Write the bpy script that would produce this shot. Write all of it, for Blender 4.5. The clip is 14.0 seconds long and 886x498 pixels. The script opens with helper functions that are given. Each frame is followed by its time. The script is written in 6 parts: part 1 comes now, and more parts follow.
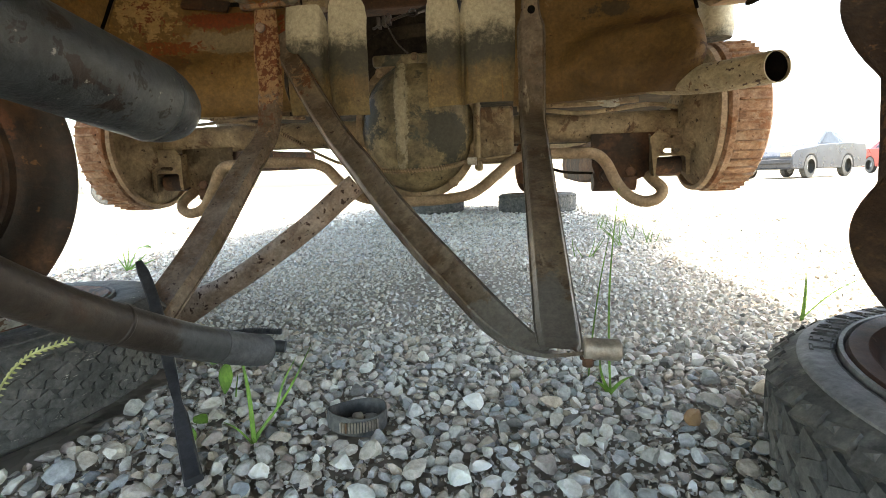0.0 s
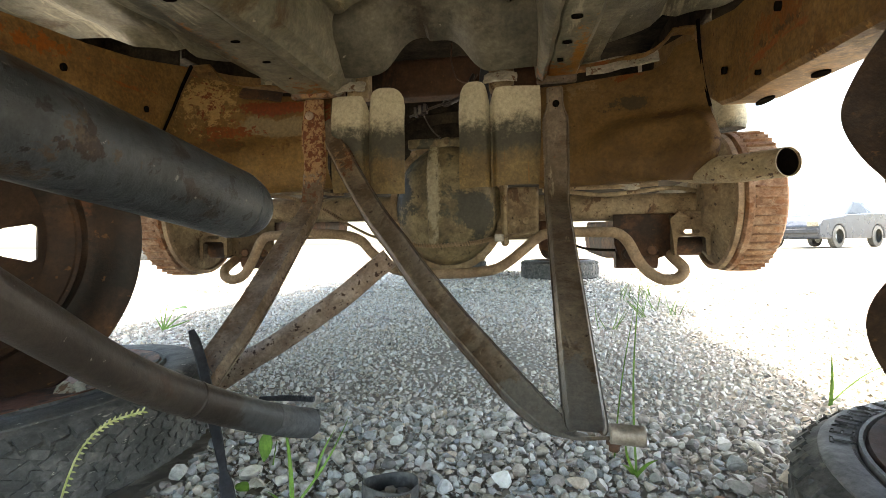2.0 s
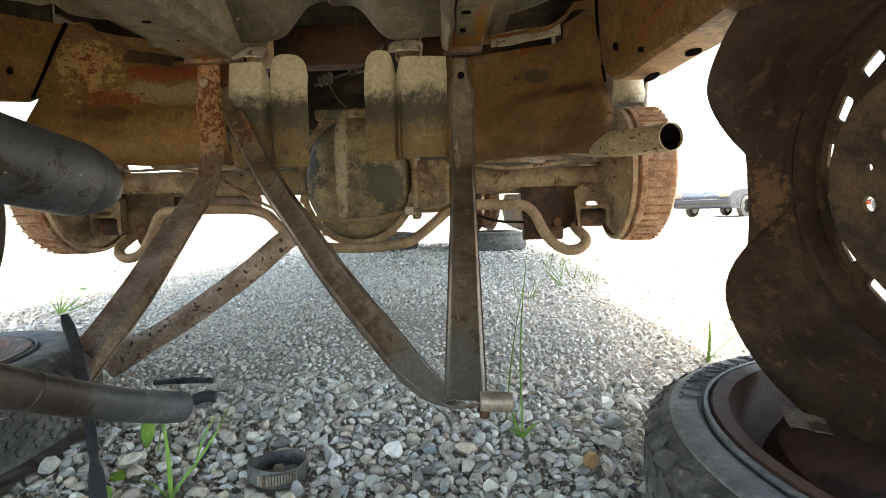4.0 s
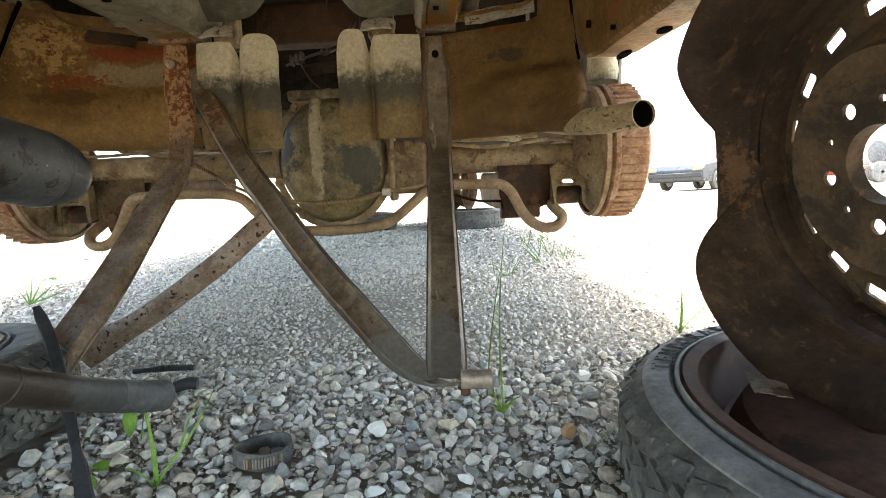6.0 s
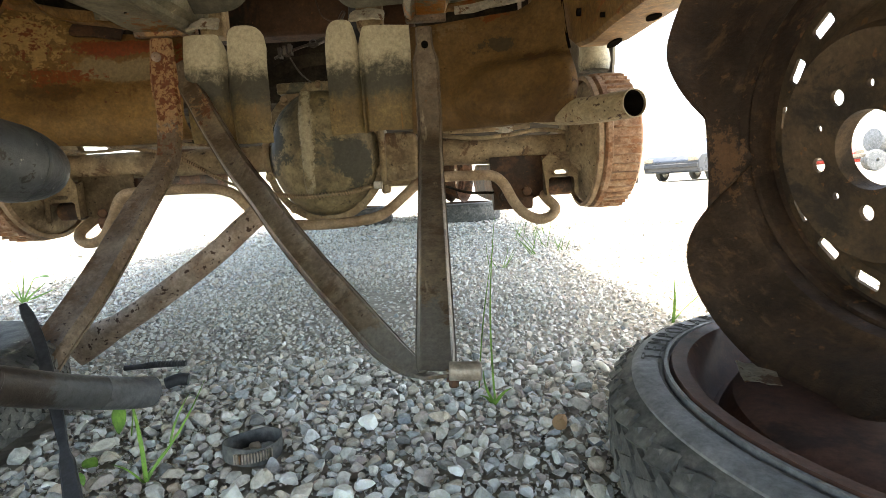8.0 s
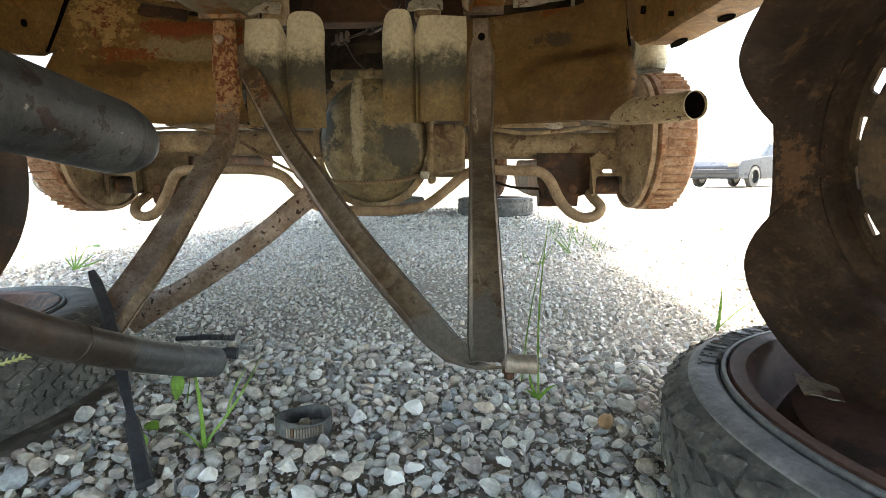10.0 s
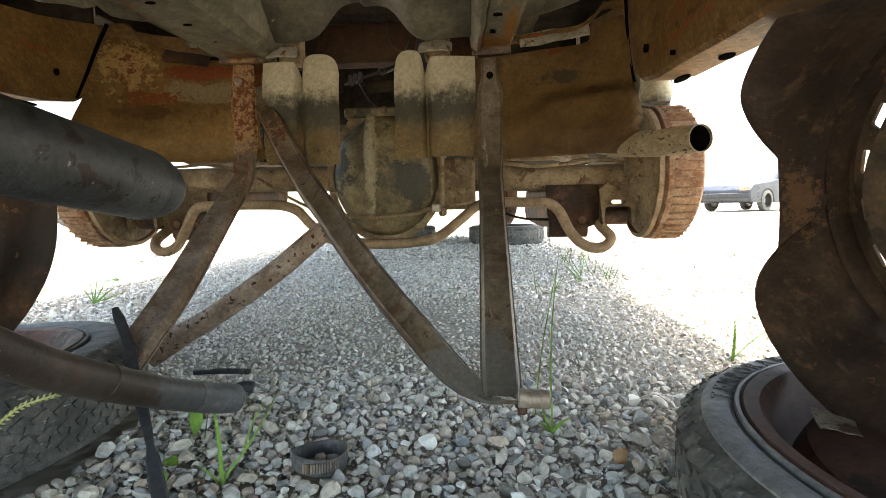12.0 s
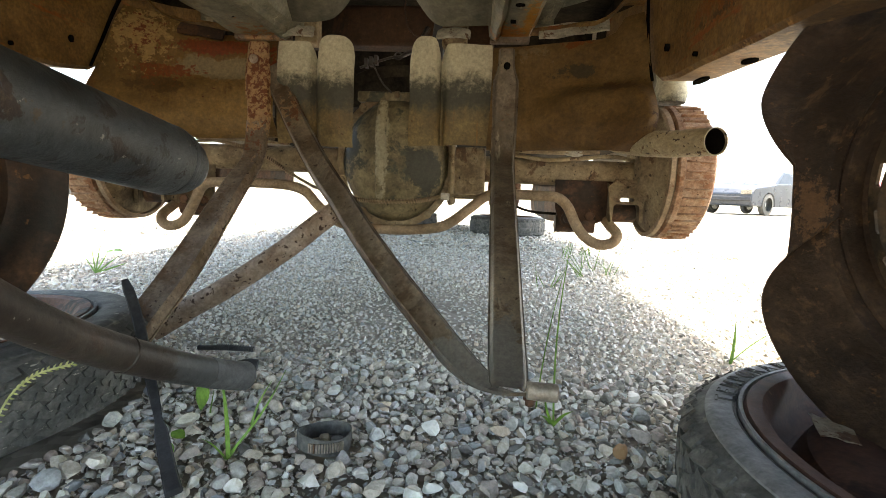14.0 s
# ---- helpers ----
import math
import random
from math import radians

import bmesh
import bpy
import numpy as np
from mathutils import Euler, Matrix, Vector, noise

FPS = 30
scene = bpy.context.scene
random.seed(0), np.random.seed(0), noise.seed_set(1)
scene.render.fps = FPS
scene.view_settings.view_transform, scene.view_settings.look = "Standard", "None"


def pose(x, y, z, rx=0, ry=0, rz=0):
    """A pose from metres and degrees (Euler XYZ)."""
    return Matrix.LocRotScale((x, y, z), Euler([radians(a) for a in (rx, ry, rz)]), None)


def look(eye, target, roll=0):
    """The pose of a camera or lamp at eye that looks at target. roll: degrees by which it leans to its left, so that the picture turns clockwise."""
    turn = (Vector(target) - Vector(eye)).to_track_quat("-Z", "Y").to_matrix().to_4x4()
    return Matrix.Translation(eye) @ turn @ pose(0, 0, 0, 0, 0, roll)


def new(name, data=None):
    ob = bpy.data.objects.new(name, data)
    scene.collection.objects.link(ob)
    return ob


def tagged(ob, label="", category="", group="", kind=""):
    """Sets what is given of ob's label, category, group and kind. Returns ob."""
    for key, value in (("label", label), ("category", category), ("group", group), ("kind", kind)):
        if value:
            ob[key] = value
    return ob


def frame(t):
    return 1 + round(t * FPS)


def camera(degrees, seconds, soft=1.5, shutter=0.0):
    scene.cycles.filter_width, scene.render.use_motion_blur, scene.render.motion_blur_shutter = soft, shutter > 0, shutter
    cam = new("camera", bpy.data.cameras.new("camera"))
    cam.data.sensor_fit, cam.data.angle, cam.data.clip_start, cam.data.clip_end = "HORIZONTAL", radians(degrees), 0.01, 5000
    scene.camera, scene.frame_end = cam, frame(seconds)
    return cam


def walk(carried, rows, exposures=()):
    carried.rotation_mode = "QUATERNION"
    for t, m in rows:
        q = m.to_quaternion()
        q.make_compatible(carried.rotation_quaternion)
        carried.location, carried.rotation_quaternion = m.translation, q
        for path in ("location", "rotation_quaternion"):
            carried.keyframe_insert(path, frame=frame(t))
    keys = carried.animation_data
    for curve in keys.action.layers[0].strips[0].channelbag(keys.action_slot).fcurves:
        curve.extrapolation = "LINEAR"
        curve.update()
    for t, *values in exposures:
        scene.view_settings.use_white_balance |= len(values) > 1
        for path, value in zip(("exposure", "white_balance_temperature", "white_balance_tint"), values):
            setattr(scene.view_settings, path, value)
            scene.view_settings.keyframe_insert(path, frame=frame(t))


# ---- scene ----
cam = camera(83.2, 14.0, 0.8)
PATH = [
    (0, (0.217, -1.091, 0.251), (-0.042, 0.874, -0.017), -2.0),
    (0.5, (0.205, -1.122, 0.263), (-0.137, 0.842, 0.112), -2.0),
    (1, (0.210, -1.129, 0.273), (-0.144, 0.838, 0.193), -2.2),
    (1.5, (0.207, -1.129, 0.270), (-0.133, 0.841, 0.213), -1.2),
    (2, (0.209, -1.136, 0.279), (-0.128, 0.835, 0.256), -0.8),
    (2.5, (0.209, -1.140, 0.280), (-0.144, 0.828, 0.290), 0.3),
    (3, (0.205, -1.150, 0.280), (-0.131, 0.821, 0.319), 1.8),
    (3.5, (0.224, -1.149, 0.290), (-0.019, 0.836, 0.312), 0.7),
    (4, (0.267, -1.126, 0.280), (0.172, 0.867, 0.142), -1.4),
    (4.2, (0.271, -1.122, 0.273), (0.225, 0.867, 0.071), -1.6),
    (6.5, (0.268, -1.132, 0.285), (0.266, 0.856, 0.059), -3.0),
    (7, (0.284, -1.126, 0.283), (0.282, 0.861, 0.057), -4.0),
    (9.3, (0.253, -1.128, 0.278), (0.199, 0.850, -0.011), -0.8),
    (9.5, (0.248, -1.125, 0.276), (0.172, 0.853, -0.009), -0.6),
    (10, (0.243, -1.133, 0.281), (0.136, 0.844, 0.003), -0.2),
    (10.5, (0.243, -1.134, 0.280), (0.116, 0.847, 0.038), 0.1),
    (11, (0.231, -1.143, 0.286), (0.097, 0.841, 0.079), 0.5),
    (11.5, (0.246, -1.140, 0.288), (0.119, 0.848, 0.107), -0.2),
    (12, (0.243, -1.146, 0.292), (0.091, 0.841, 0.123), -1.0),
    (12.5, (0.244, -1.142, 0.290), (0.054, 0.841, 0.119), -0.6),
    (13, (0.227, -1.147, 0.288), (0.052, 0.835, 0.088), 1.6),
    (13.5, (0.211, -1.144, 0.284), (0.072, 0.838, 0.057), 2.7),
    (14, (0.225, -1.150, 0.295), (0.083, 0.832, 0.075), 2.1),
]

walk(cam, [(t, look(eye, target, roll)) for t, eye, target, roll in PATH], [(0.0, 3.43, 7520, 7), (3.0, 3.48, 7520, 7), (7.0, 3.54, 7520, 7), (9.5, 3.47, 7520, 7), (11.5, 3.37, 7520, 7), (14.0, 3.35, 7520, 7)])

# ---- daylight: a high sun a little to the right, clear sky ----
SUN_DIR = Vector((0.24, 0.06, 0.97)).normalized()
world = bpy.data.worlds.new("sky")
scene.world = world
world.use_nodes = True
wn = world.node_tree
wn.nodes.clear()
sky = wn.nodes.new("ShaderNodeTexSky")
sky.sky_type, sky.sun_disc = "NISHITA", False
sky.sun_elevation = math.asin(SUN_DIR.z)
sky.sun_rotation = math.atan2(SUN_DIR.x, SUN_DIR.y)
sky.dust_density = 3.0
bg = wn.nodes.new("ShaderNodeBackground")
bg.inputs["Strength"].default_value = 0.15
wout = wn.nodes.new("ShaderNodeOutputWorld")
wn.links.new(sky.outputs[0], bg.inputs[0])
wn.links.new(bg.outputs[0], wout.inputs[0])
sun = new("sun", bpy.data.lights.new("sun", "SUN"))
sun.data.energy, sun.data.angle, sun.data.color = 3.0, radians(0.53), (1.0, 0.96, 0.9)
sun.matrix_world = look(SUN_DIR * 30, (0, 0, 0))


# ---- materials ----
def surface(name, stops, scale=18.0, rough=0.75, metal=0.0, bump=0.25, fine=140.0, stain=None, stain_at=(0.52, 0.62), stain_scale=7.0, spot=None, spot_at=(0.62, 0.68), spot_scale=60.0, dust=None, spec=0.4, bands=(), tone=1.0, blotch=0.5, zones=(), streak=None, warm=1.0):
    """Weathered surface: two scales of colour, stains with edges, small spots, dust on what faces up, fine relief."""
    m = bpy.data.materials.new(name)
    m.use_nodes = True

    def rich(c):
        """Base colour with its own hue strengthened."""
        g = 0.3 * c[0] + 0.6 * c[1] + 0.1 * c[2]
        return tuple(max(0.003, (g + (v - g) * warm) * k) for v, k in zip(c, (1.10, 0.93, 0.88) if warm > 1.28 else (1, 1, 1)))

    nt = m.node_tree
    N, L = nt.nodes, nt.links
    b = N["Principled BSDF"]
    co = N.new("ShaderNodeTexCoord")
    oi = N.new("ShaderNodeObjectInfo")
    ad = N.new("ShaderNodeVectorMath")
    ad.operation = "ADD"
    sc = N.new("ShaderNodeVectorMath")
    sc.operation = "SCALE"
    sc.inputs[0].default_value = (7.3, 3.1, 5.7)
    L.new(oi.outputs["Random"], sc.inputs["Scale"])
    L.new(co.outputs["Object"], ad.inputs[0])
    L.new(sc.outputs[0], ad.inputs[1])

    def noise_tex(s, detail=8, r=0.6, dist=0.0):
        n = N.new("ShaderNodeTexNoise")
        n.inputs["Scale"].default_value, n.inputs["Detail"].default_value = s, detail
        n.inputs["Roughness"].default_value, n.inputs["Distortion"].default_value = r, dist
        L.new(ad.outputs[0], n.inputs["Vector"])
        return n.outputs["Fac"]

    def mix(f, a, c):
        x = N.new("ShaderNodeMix")
        x.data_type = "RGBA"
        L.new(f, x.inputs["Factor"])
        L.new(a, x.inputs["A"])
        if isinstance(c, tuple):
            x.inputs["B"].default_value = (*rich(c), 1)
        else:
            L.new(c, x.inputs["B"])
        return x.outputs["Result"]

    def step(f, lo, hi):
        x = N.new("ShaderNodeMapRange")
        x.interpolation_type = "SMOOTHSTEP"
        x.inputs["From Min"].default_value, x.inputs["From Max"].default_value = lo, hi
        L.new(f, x.inputs["Value"])
        return x.outputs["Result"]

    ramp = N.new("ShaderNodeValToRGB")
    while len(ramp.color_ramp.elements) < len(stops):
        ramp.color_ramp.elements.new(0.5)
    for e, (at, c) in zip(ramp.color_ramp.elements, stops):
        e.position, e.color = 0.5 + (at - 0.5) * 0.6, (*rich(c), 1)
    L.new(noise_tex(scale, 12, 0.7), ramp.inputs[0])
    col = ramp.outputs[0]
    if stain:
        col = mix(step(noise_tex(stain_scale, 10, 0.68, 0.4), *stain_at), col, stain)
    if spot:
        col = mix(step(noise_tex(spot_scale, 6, 0.6), *spot_at), col, spot)
    bl = N.new("ShaderNodeMapRange")
    bl.inputs["From Min"].default_value, bl.inputs["From Max"].default_value = 0.35, 0.65
    bl.inputs["To Min"].default_value, bl.inputs["To Max"].default_value = 0.55, 1.35
    L.new(noise_tex(42, 8, 0.75), bl.inputs["Value"])
    bm_ = N.new("ShaderNodeMix")
    bm_.data_type, bm_.blend_type = "RGBA", "MULTIPLY"
    bm_.inputs["Factor"].default_value = blotch
    L.new(col, bm_.inputs["A"])
    L.new(bl.outputs[0], bm_.inputs["B"])
    col = bm_.outputs["Result"]
    if streak:
        # scuffs drawn out along one axis
        sv, sc_, sa, sb = streak
        mp = N.new("ShaderNodeMapping")
        mp.inputs["Scale"].default_value = sv
        L.new(ad.outputs[0], mp.inputs["Vector"])
        sn = N.new("ShaderNodeTexNoise")
        sn.inputs["Scale"].default_value, sn.inputs["Detail"].default_value, sn.inputs["Roughness"].default_value = 1.0, 10, 0.7
        L.new(mp.outputs[0], sn.inputs["Vector"])
        col = mix(step(sn.outputs["Fac"], sa, sb), col, sc_)
    for centre, radii, amp, c, reach, grain in [(z + (1.0, 38))[:6] if len(z) == 4 else z for z in zones]:
        # a patch with its own place and ragged, speckled edge: stains, one lit rim fold
        df = N.new("ShaderNodeVectorMath")
        df.operation = "SUBTRACT"
        L.new(co.outputs["Object"], df.inputs[0])
        df.inputs[1].default_value = centre
        dv = N.new("ShaderNodeVectorMath")
        dv.operation = "DIVIDE"
        L.new(df.outputs[0], dv.inputs[0])
        dv.inputs[1].default_value = radii
        ln = N.new("ShaderNodeVectorMath")
        ln.operation = "LENGTH"
        L.new(dv.outputs[0], ln.inputs[0])
        ma1 = N.new("ShaderNodeMath")
        ma1.operation = "MULTIPLY_ADD"
        L.new(noise_tex(grain, 12, 0.75), ma1.inputs[0])
        ma1.inputs[1].default_value = -amp
        L.new(ln.outputs["Value"], ma1.inputs[2])
        inv = N.new("ShaderNodeMath")
        inv.operation = "SUBTRACT"
        inv.inputs[0].default_value = 1.0
        L.new(step(ma1.outputs[0], reach - 0.12 - amp * 0.5, reach + 0.06 - amp * 0.5), inv.inputs[1])
        col = mix(inv.outputs[0], col, c)
    for lo, hi, amp, c in bands:
        sx = N.new("ShaderNodeSeparateXYZ")
        L.new(co.outputs["Object"], sx.inputs[0])
        mm = N.new("ShaderNodeMath")
        mm.operation = "MULTIPLY_ADD"
        L.new(noise_tex(34, 14, 0.8, 0.3), mm.inputs[0])
        mm.inputs[1].default_value = amp
        L.new(sx.outputs["Z"], mm.inputs[2])
        col = mix(step(mm.outputs[0], lo + amp * 0.5, hi + amp * 0.5), col, c)
    if tone != 1.0:
        tn = N.new("ShaderNodeMix")
        tn.data_type, tn.blend_type = "RGBA", "MULTIPLY"
        tn.inputs["Factor"].default_value = 1.0
        L.new(col, tn.inputs["A"])
        tn.inputs["B"].default_value = (tone, tone, tone, 1)
        col = tn.outputs["Result"]
    if dust:
        g = N.new("ShaderNodeNewGeometry")
        sx = N.new("ShaderNodeSeparateXYZ")
        L.new(g.outputs["Normal"], sx.inputs[0])
        mu = N.new("ShaderNodeMath")
        mu.operation = "MULTIPLY"
        L.new(step(sx.outputs["Z"], 0.2, 0.9), mu.inputs[0])
        L.new(step(noise_tex(30, 8), 0.3, 0.6), mu.inputs[1])
        col = mix(mu.outputs[0], col, dust)
    fn = noise_tex(fine, 6, 0.7)
    gr = N.new("ShaderNodeMix")
    gr.data_type, gr.blend_type = "RGBA", "OVERLAY"
    gr.inputs["Factor"].default_value = 0.75
    L.new(col, gr.inputs["A"])
    L.new(fn, gr.inputs["B"])
    L.new(gr.outputs["Result"], b.inputs["Base Color"])
    rr = N.new("ShaderNodeMapRange")
    rr.inputs["To Min"].default_value, rr.inputs["To Max"].default_value = max(rough - 0.15, 0.05), min(rough + 0.15, 1)
    L.new(noise_tex(scale * 2.3), rr.inputs["Value"])
    L.new(rr.outputs[0], b.inputs["Roughness"])
    b.inputs["Metallic"].default_value = metal
    b.inputs["Specular IOR Level"].default_value = spec
    if bump:
        ma = N.new("ShaderNodeMath")
        L.new(fn, ma.inputs[0])
        L.new(noise_tex(scale * 1.7), ma.inputs[1])
        bp = N.new("ShaderNodeBump")
        bp.inputs["Strength"].default_value, bp.inputs["Distance"].default_value = bump, 0.004
        L.new(ma.outputs[0], bp.inputs["Height"])
        L.new(bp.outputs[0], b.inputs["Normal"])
    return m


M_DUSTY = surface("dusty_steel", [(0.3, (0.15, 0.095, 0.042)), (0.5, (0.27, 0.185, 0.088)), (0.7, (0.38, 0.275, 0.14))], 14, 0.8, 0, 0.3, 160, (0.13, 0.065, 0.022), (0.57, 0.62), 12, (0.05, 0.028, 0.012), (0.64, 0.67), 90, warm=0.85, tone=0.80)
M_XMEM = surface("dusty_crossmember", [(0.3, (0.15, 0.103, 0.046)), (0.5, (0.21, 0.150, 0.070)), (0.7, (0.27, 0.205, 0.105))], 8, 0.7, 0.1, 0.3, 150, (0.13, 0.078, 0.03), (0.56, 0.64), 5, (0.12, 0.045, 0.014), (0.67, 0.69), 120, warm=1.42, tone=0.50, zones=(
    ((-0.30, -0.14, 0.530), (0.13, 0.1, 0.035), 2.0, (0.27, 0.245, 0.165), 0.7, 14),
    ((-0.455, -0.17, 0.585), (0.075, 0.1, 0.090), 4.0, (0.44, 0.35, 0.20), 0.6, 60),
    ((-0.45, -0.17, 0.585), (0.070, 0.1, 0.080), 6.0, (0.17, 0.062, 0.018), 0.1, 95),
    ((-0.415, -0.165, 0.488), (0.085, 0.1, 0.022), 3.0, (0.11, 0.07, 0.03), 0.7, 20),
    ((-0.410, -0.165, 0.515), (0.080, 0.1, 0.026), 5.5, (0.19, 0.072, 0.018), 0.5, 70),
    ((-0.315, -0.14, 0.572), (0.118, 0.1, 0.020), 2.6, (0.17, 0.058, 0.016), 0.75, 40),
    ((-0.315, -0.14, 0.566), (0.13, 0.1, 0.026), 6.5, (0.20, 0.06, 0.014), 0.0, 80),
    ((-0.205, -0.14, 0.54), (0.022, 0.1, 0.07), 5.0, (0.20, 0.06, 0.016), 0.4, 60)))
M_XMEM_R = surface("brown_crossmember", [(0.3, (0.15, 0.100, 0.042)), (0.5, (0.20, 0.138, 0.062)), (0.7, (0.25, 0.182, 0.088))], 7, 0.75, 0.1, 0.25, 150, (0.14, 0.088, 0.036), (0.55, 0.66), 4, (0.09, 0.05, 0.018), (0.69, 0.71), 120, warm=1.34, tone=0.41, zones=(
    ((0.385, -0.15, 0.535), (0.085, 0.1, 0.022), 4.0, (0.085, 0.068, 0.038), 0.45, 16),
    ((0.30, -0.15, 0.572), (0.08, 0.1, 0.024), 4.5, (0.30, 0.245, 0.15), 0.35, 40),
    ((0.455, -0.20, 0.495), (0.10, 0.1, 0.022), 3.0, (0.115, 0.065, 0.026), 0.5, 12),
    ((0.395, -0.14, 0.59), (0.035, 0.1, 0.014), 5.0, (0.22, 0.09, 0.026), 0.5, 70),
    ((0.505, -0.24, 0.43), (0.025, 0.1, 0.05), 5.0, (0.09, 0.05, 0.02), 0.3, 60)))
M_SHIELD = surface("pale_shield", [(0.38, (0.15, 0.104, 0.048)), (0.5, (0.19, 0.136, 0.065)), (0.68, (0.24, 0.178, 0.092))], 10, 0.6, 0.1, 0.15, 160, (0.15, 0.10, 0.045), (0.60, 0.66), 14, (0.11, 0.05, 0.016), (0.67, 0.69), 130, bands=((0.430, 0.475, 0.10, (0.060, 0.055, 0.037)), (0.492, 0.540, 0.13, (0.62, 0.56, 0.42))), warm=1.27, tone=0.60, streak=((110, 40, 7), (0.24, 0.135, 0.05), 0.60, 0.68), zones=(((-0.165, -0.15, 0.572), (0.03, 0.1, 0.026), 6.0, (0.20, 0.085, 0.025), 0.3, 70), ((-0.04, -0.15, 0.590), (0.06, 0.1, 0.012), 6.0, (0.20, 0.085, 0.025), 0.2, 80), ((0.141, -0.15, 0.50), (0.007, 0.1, 0.09), 2.5, (0.20, 0.14, 0.065), 0.7, 40), ((-0.135, -0.15, 0.52), (0.004, 0.1, 0.08), 3.0, (0.21, 0.135, 0.06), 0.6, 40), ((-0.115, -0.15, 0.51), (0.003, 0.1, 0.09), 3.0, (0.21, 0.135, 0.06), 0.6, 40)))
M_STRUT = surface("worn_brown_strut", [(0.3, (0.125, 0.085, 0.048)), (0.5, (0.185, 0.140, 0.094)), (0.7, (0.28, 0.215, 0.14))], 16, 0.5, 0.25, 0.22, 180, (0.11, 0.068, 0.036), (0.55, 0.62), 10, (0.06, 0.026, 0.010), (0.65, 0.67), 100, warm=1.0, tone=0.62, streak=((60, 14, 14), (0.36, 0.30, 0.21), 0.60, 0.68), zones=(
    ((-0.14, -0.20, 0.455), (0.045, 0.1, 0.06), 6.0, (0.38, 0.25, 0.14), 0.3, 60),
    ((-0.13, -0.21, 0.445), (0.045, 0.1, 0.06), 7.0, (0.17, 0.055, 0.016), 0.2, 80),
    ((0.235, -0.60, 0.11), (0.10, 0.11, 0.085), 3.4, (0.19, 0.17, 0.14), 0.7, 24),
    ((0.262, -0.20, 0.47), (0.04, 0.1, 0.12), 7.0, (0.15, 0.06, 0.02), -0.4, 70)))
M_STRUT_RUST = surface("flaking_rust_strut", [(0.3, (0.13, 0.085, 0.046)), (0.5, (0.20, 0.145, 0.100)), (0.7, (0.29, 0.22, 0.160))], 22, 0.75, 0, 0.4, 180, (0.15, 0.085, 0.042), (0.53, 0.6), 14, (0.05, 0.022, 0.01), (0.63, 0.66), 110, warm=1.05, tone=0.60, zones=(
    ((-0.222, -0.175, 0.51), (0.06, 0.2, 0.13), 3.0, (0.40, 0.235, 0.115), 0.9, 40),
    ((-0.222, -0.175, 0.505), (0.08, 0.2, 0.14), 6.5, (0.17, 0.048, 0.012), 0.35, 75),
    ((-0.228, -0.175, 0.375), (0.04, 0.2, 0.04), 5.0, (0.15, 0.055, 0.016), 0.3, 60)))
M_TUBE_RUST = surface("rusty_pitted_tube", [(0.35, (0.25, 0.168, 0.115)), (0.52, (0.36, 0.262, 0.192)), (0.7, (0.46, 0.36, 0.28))], 20, 0.8, 0, 0.35, 170, (0.19, 0.085, 0.034), (0.6, 0.64), 22, (0.06, 0.026, 0.012), (0.595, 0.61), 95, warm=1.0, tone=0.62)
M_RUST = surface("brown_rust", [(0.3, (0.07, 0.034, 0.017)), (0.5, (0.13, 0.06, 0.028)), (0.72, (0.21, 0.10, 0.046))], 12, 0.65, 0.2, 0.25, 170, (0.05, 0.03, 0.018), (0.5, 0.58), 8, (0.30, 0.14, 0.045), (0.67, 0.70), 80, tone=0.7)
M_RIM_RED = surface("red_rusted_spare_rim", [(0.3, (0.11, 0.045, 0.026)), (0.5, (0.19, 0.078, 0.045)), (0.72, (0.27, 0.13, 0.085))], 8, 0.75, 0.0, 0.15, 170, (0.09, 0.05, 0.036), (0.54, 0.62), 7, (0.34, 0.20, 0.12), (0.69, 0.72), 70, tone=0.32)
M_RIM_FLAKE = surface("flaking_red_rim", [(0.3, (0.10, 0.042, 0.022)), (0.5, (0.18, 0.072, 0.038)), (0.72, (0.26, 0.13, 0.075))], 12, 0.8, 0.0, 0.35, 170, (0.07, 0.042, 0.028), (0.54, 0.60), 10, (0.36, 0.20, 0.11), (0.67, 0.70), 80, tone=0.7)
# first zone: rust on the dent's fold, lightened as daylight on the curl
M_RIM_DARK = surface("dark_rusted_rim", [(0.3, (0.040, 0.024, 0.015)), (0.52, (0.078, 0.045, 0.026)), (0.74, (0.135, 0.078, 0.042))], 10, 0.62, 0.0, 0.55, 170, (0.032, 0.024, 0.018), (0.48, 0.60), 5, (0.20, 0.10, 0.045), (0.62, 0.68), 70, tone=0.62, spec=0.25, streak=((6, 30, 60), (0.15, 0.085, 0.045), 0.53, 0.66), zones=(((-0.190, 0.019, -0.078), (0.040, 0.075, 0.035), 3.2, (0.20, 0.105, 0.050), 0.55, 110), ((0.0, 0.0, -0.07), (0.055, 0.055, 0.03), 5.0, (0.20, 0.10, 0.045), 0.0, 40)))
M_RIM_DISC = surface("rusted_rim_disc", [(0.3, (0.07, 0.045, 0.024)), (0.52, (0.125, 0.08, 0.042)), (0.74, (0.19, 0.125, 0.068))], 14, 0.75, 0.0, 0.35, 170, (0.05, 0.034, 0.02), (0.5, 0.58), 9, (0.24, 0.12, 0.045), (0.64, 0.68), 60, tone=0.62, zones=(((0.0, 0.0, -0.07), (0.05, 0.05, 0.03), 5.0, (0.24, 0.115, 0.045), 0.4, 40),))
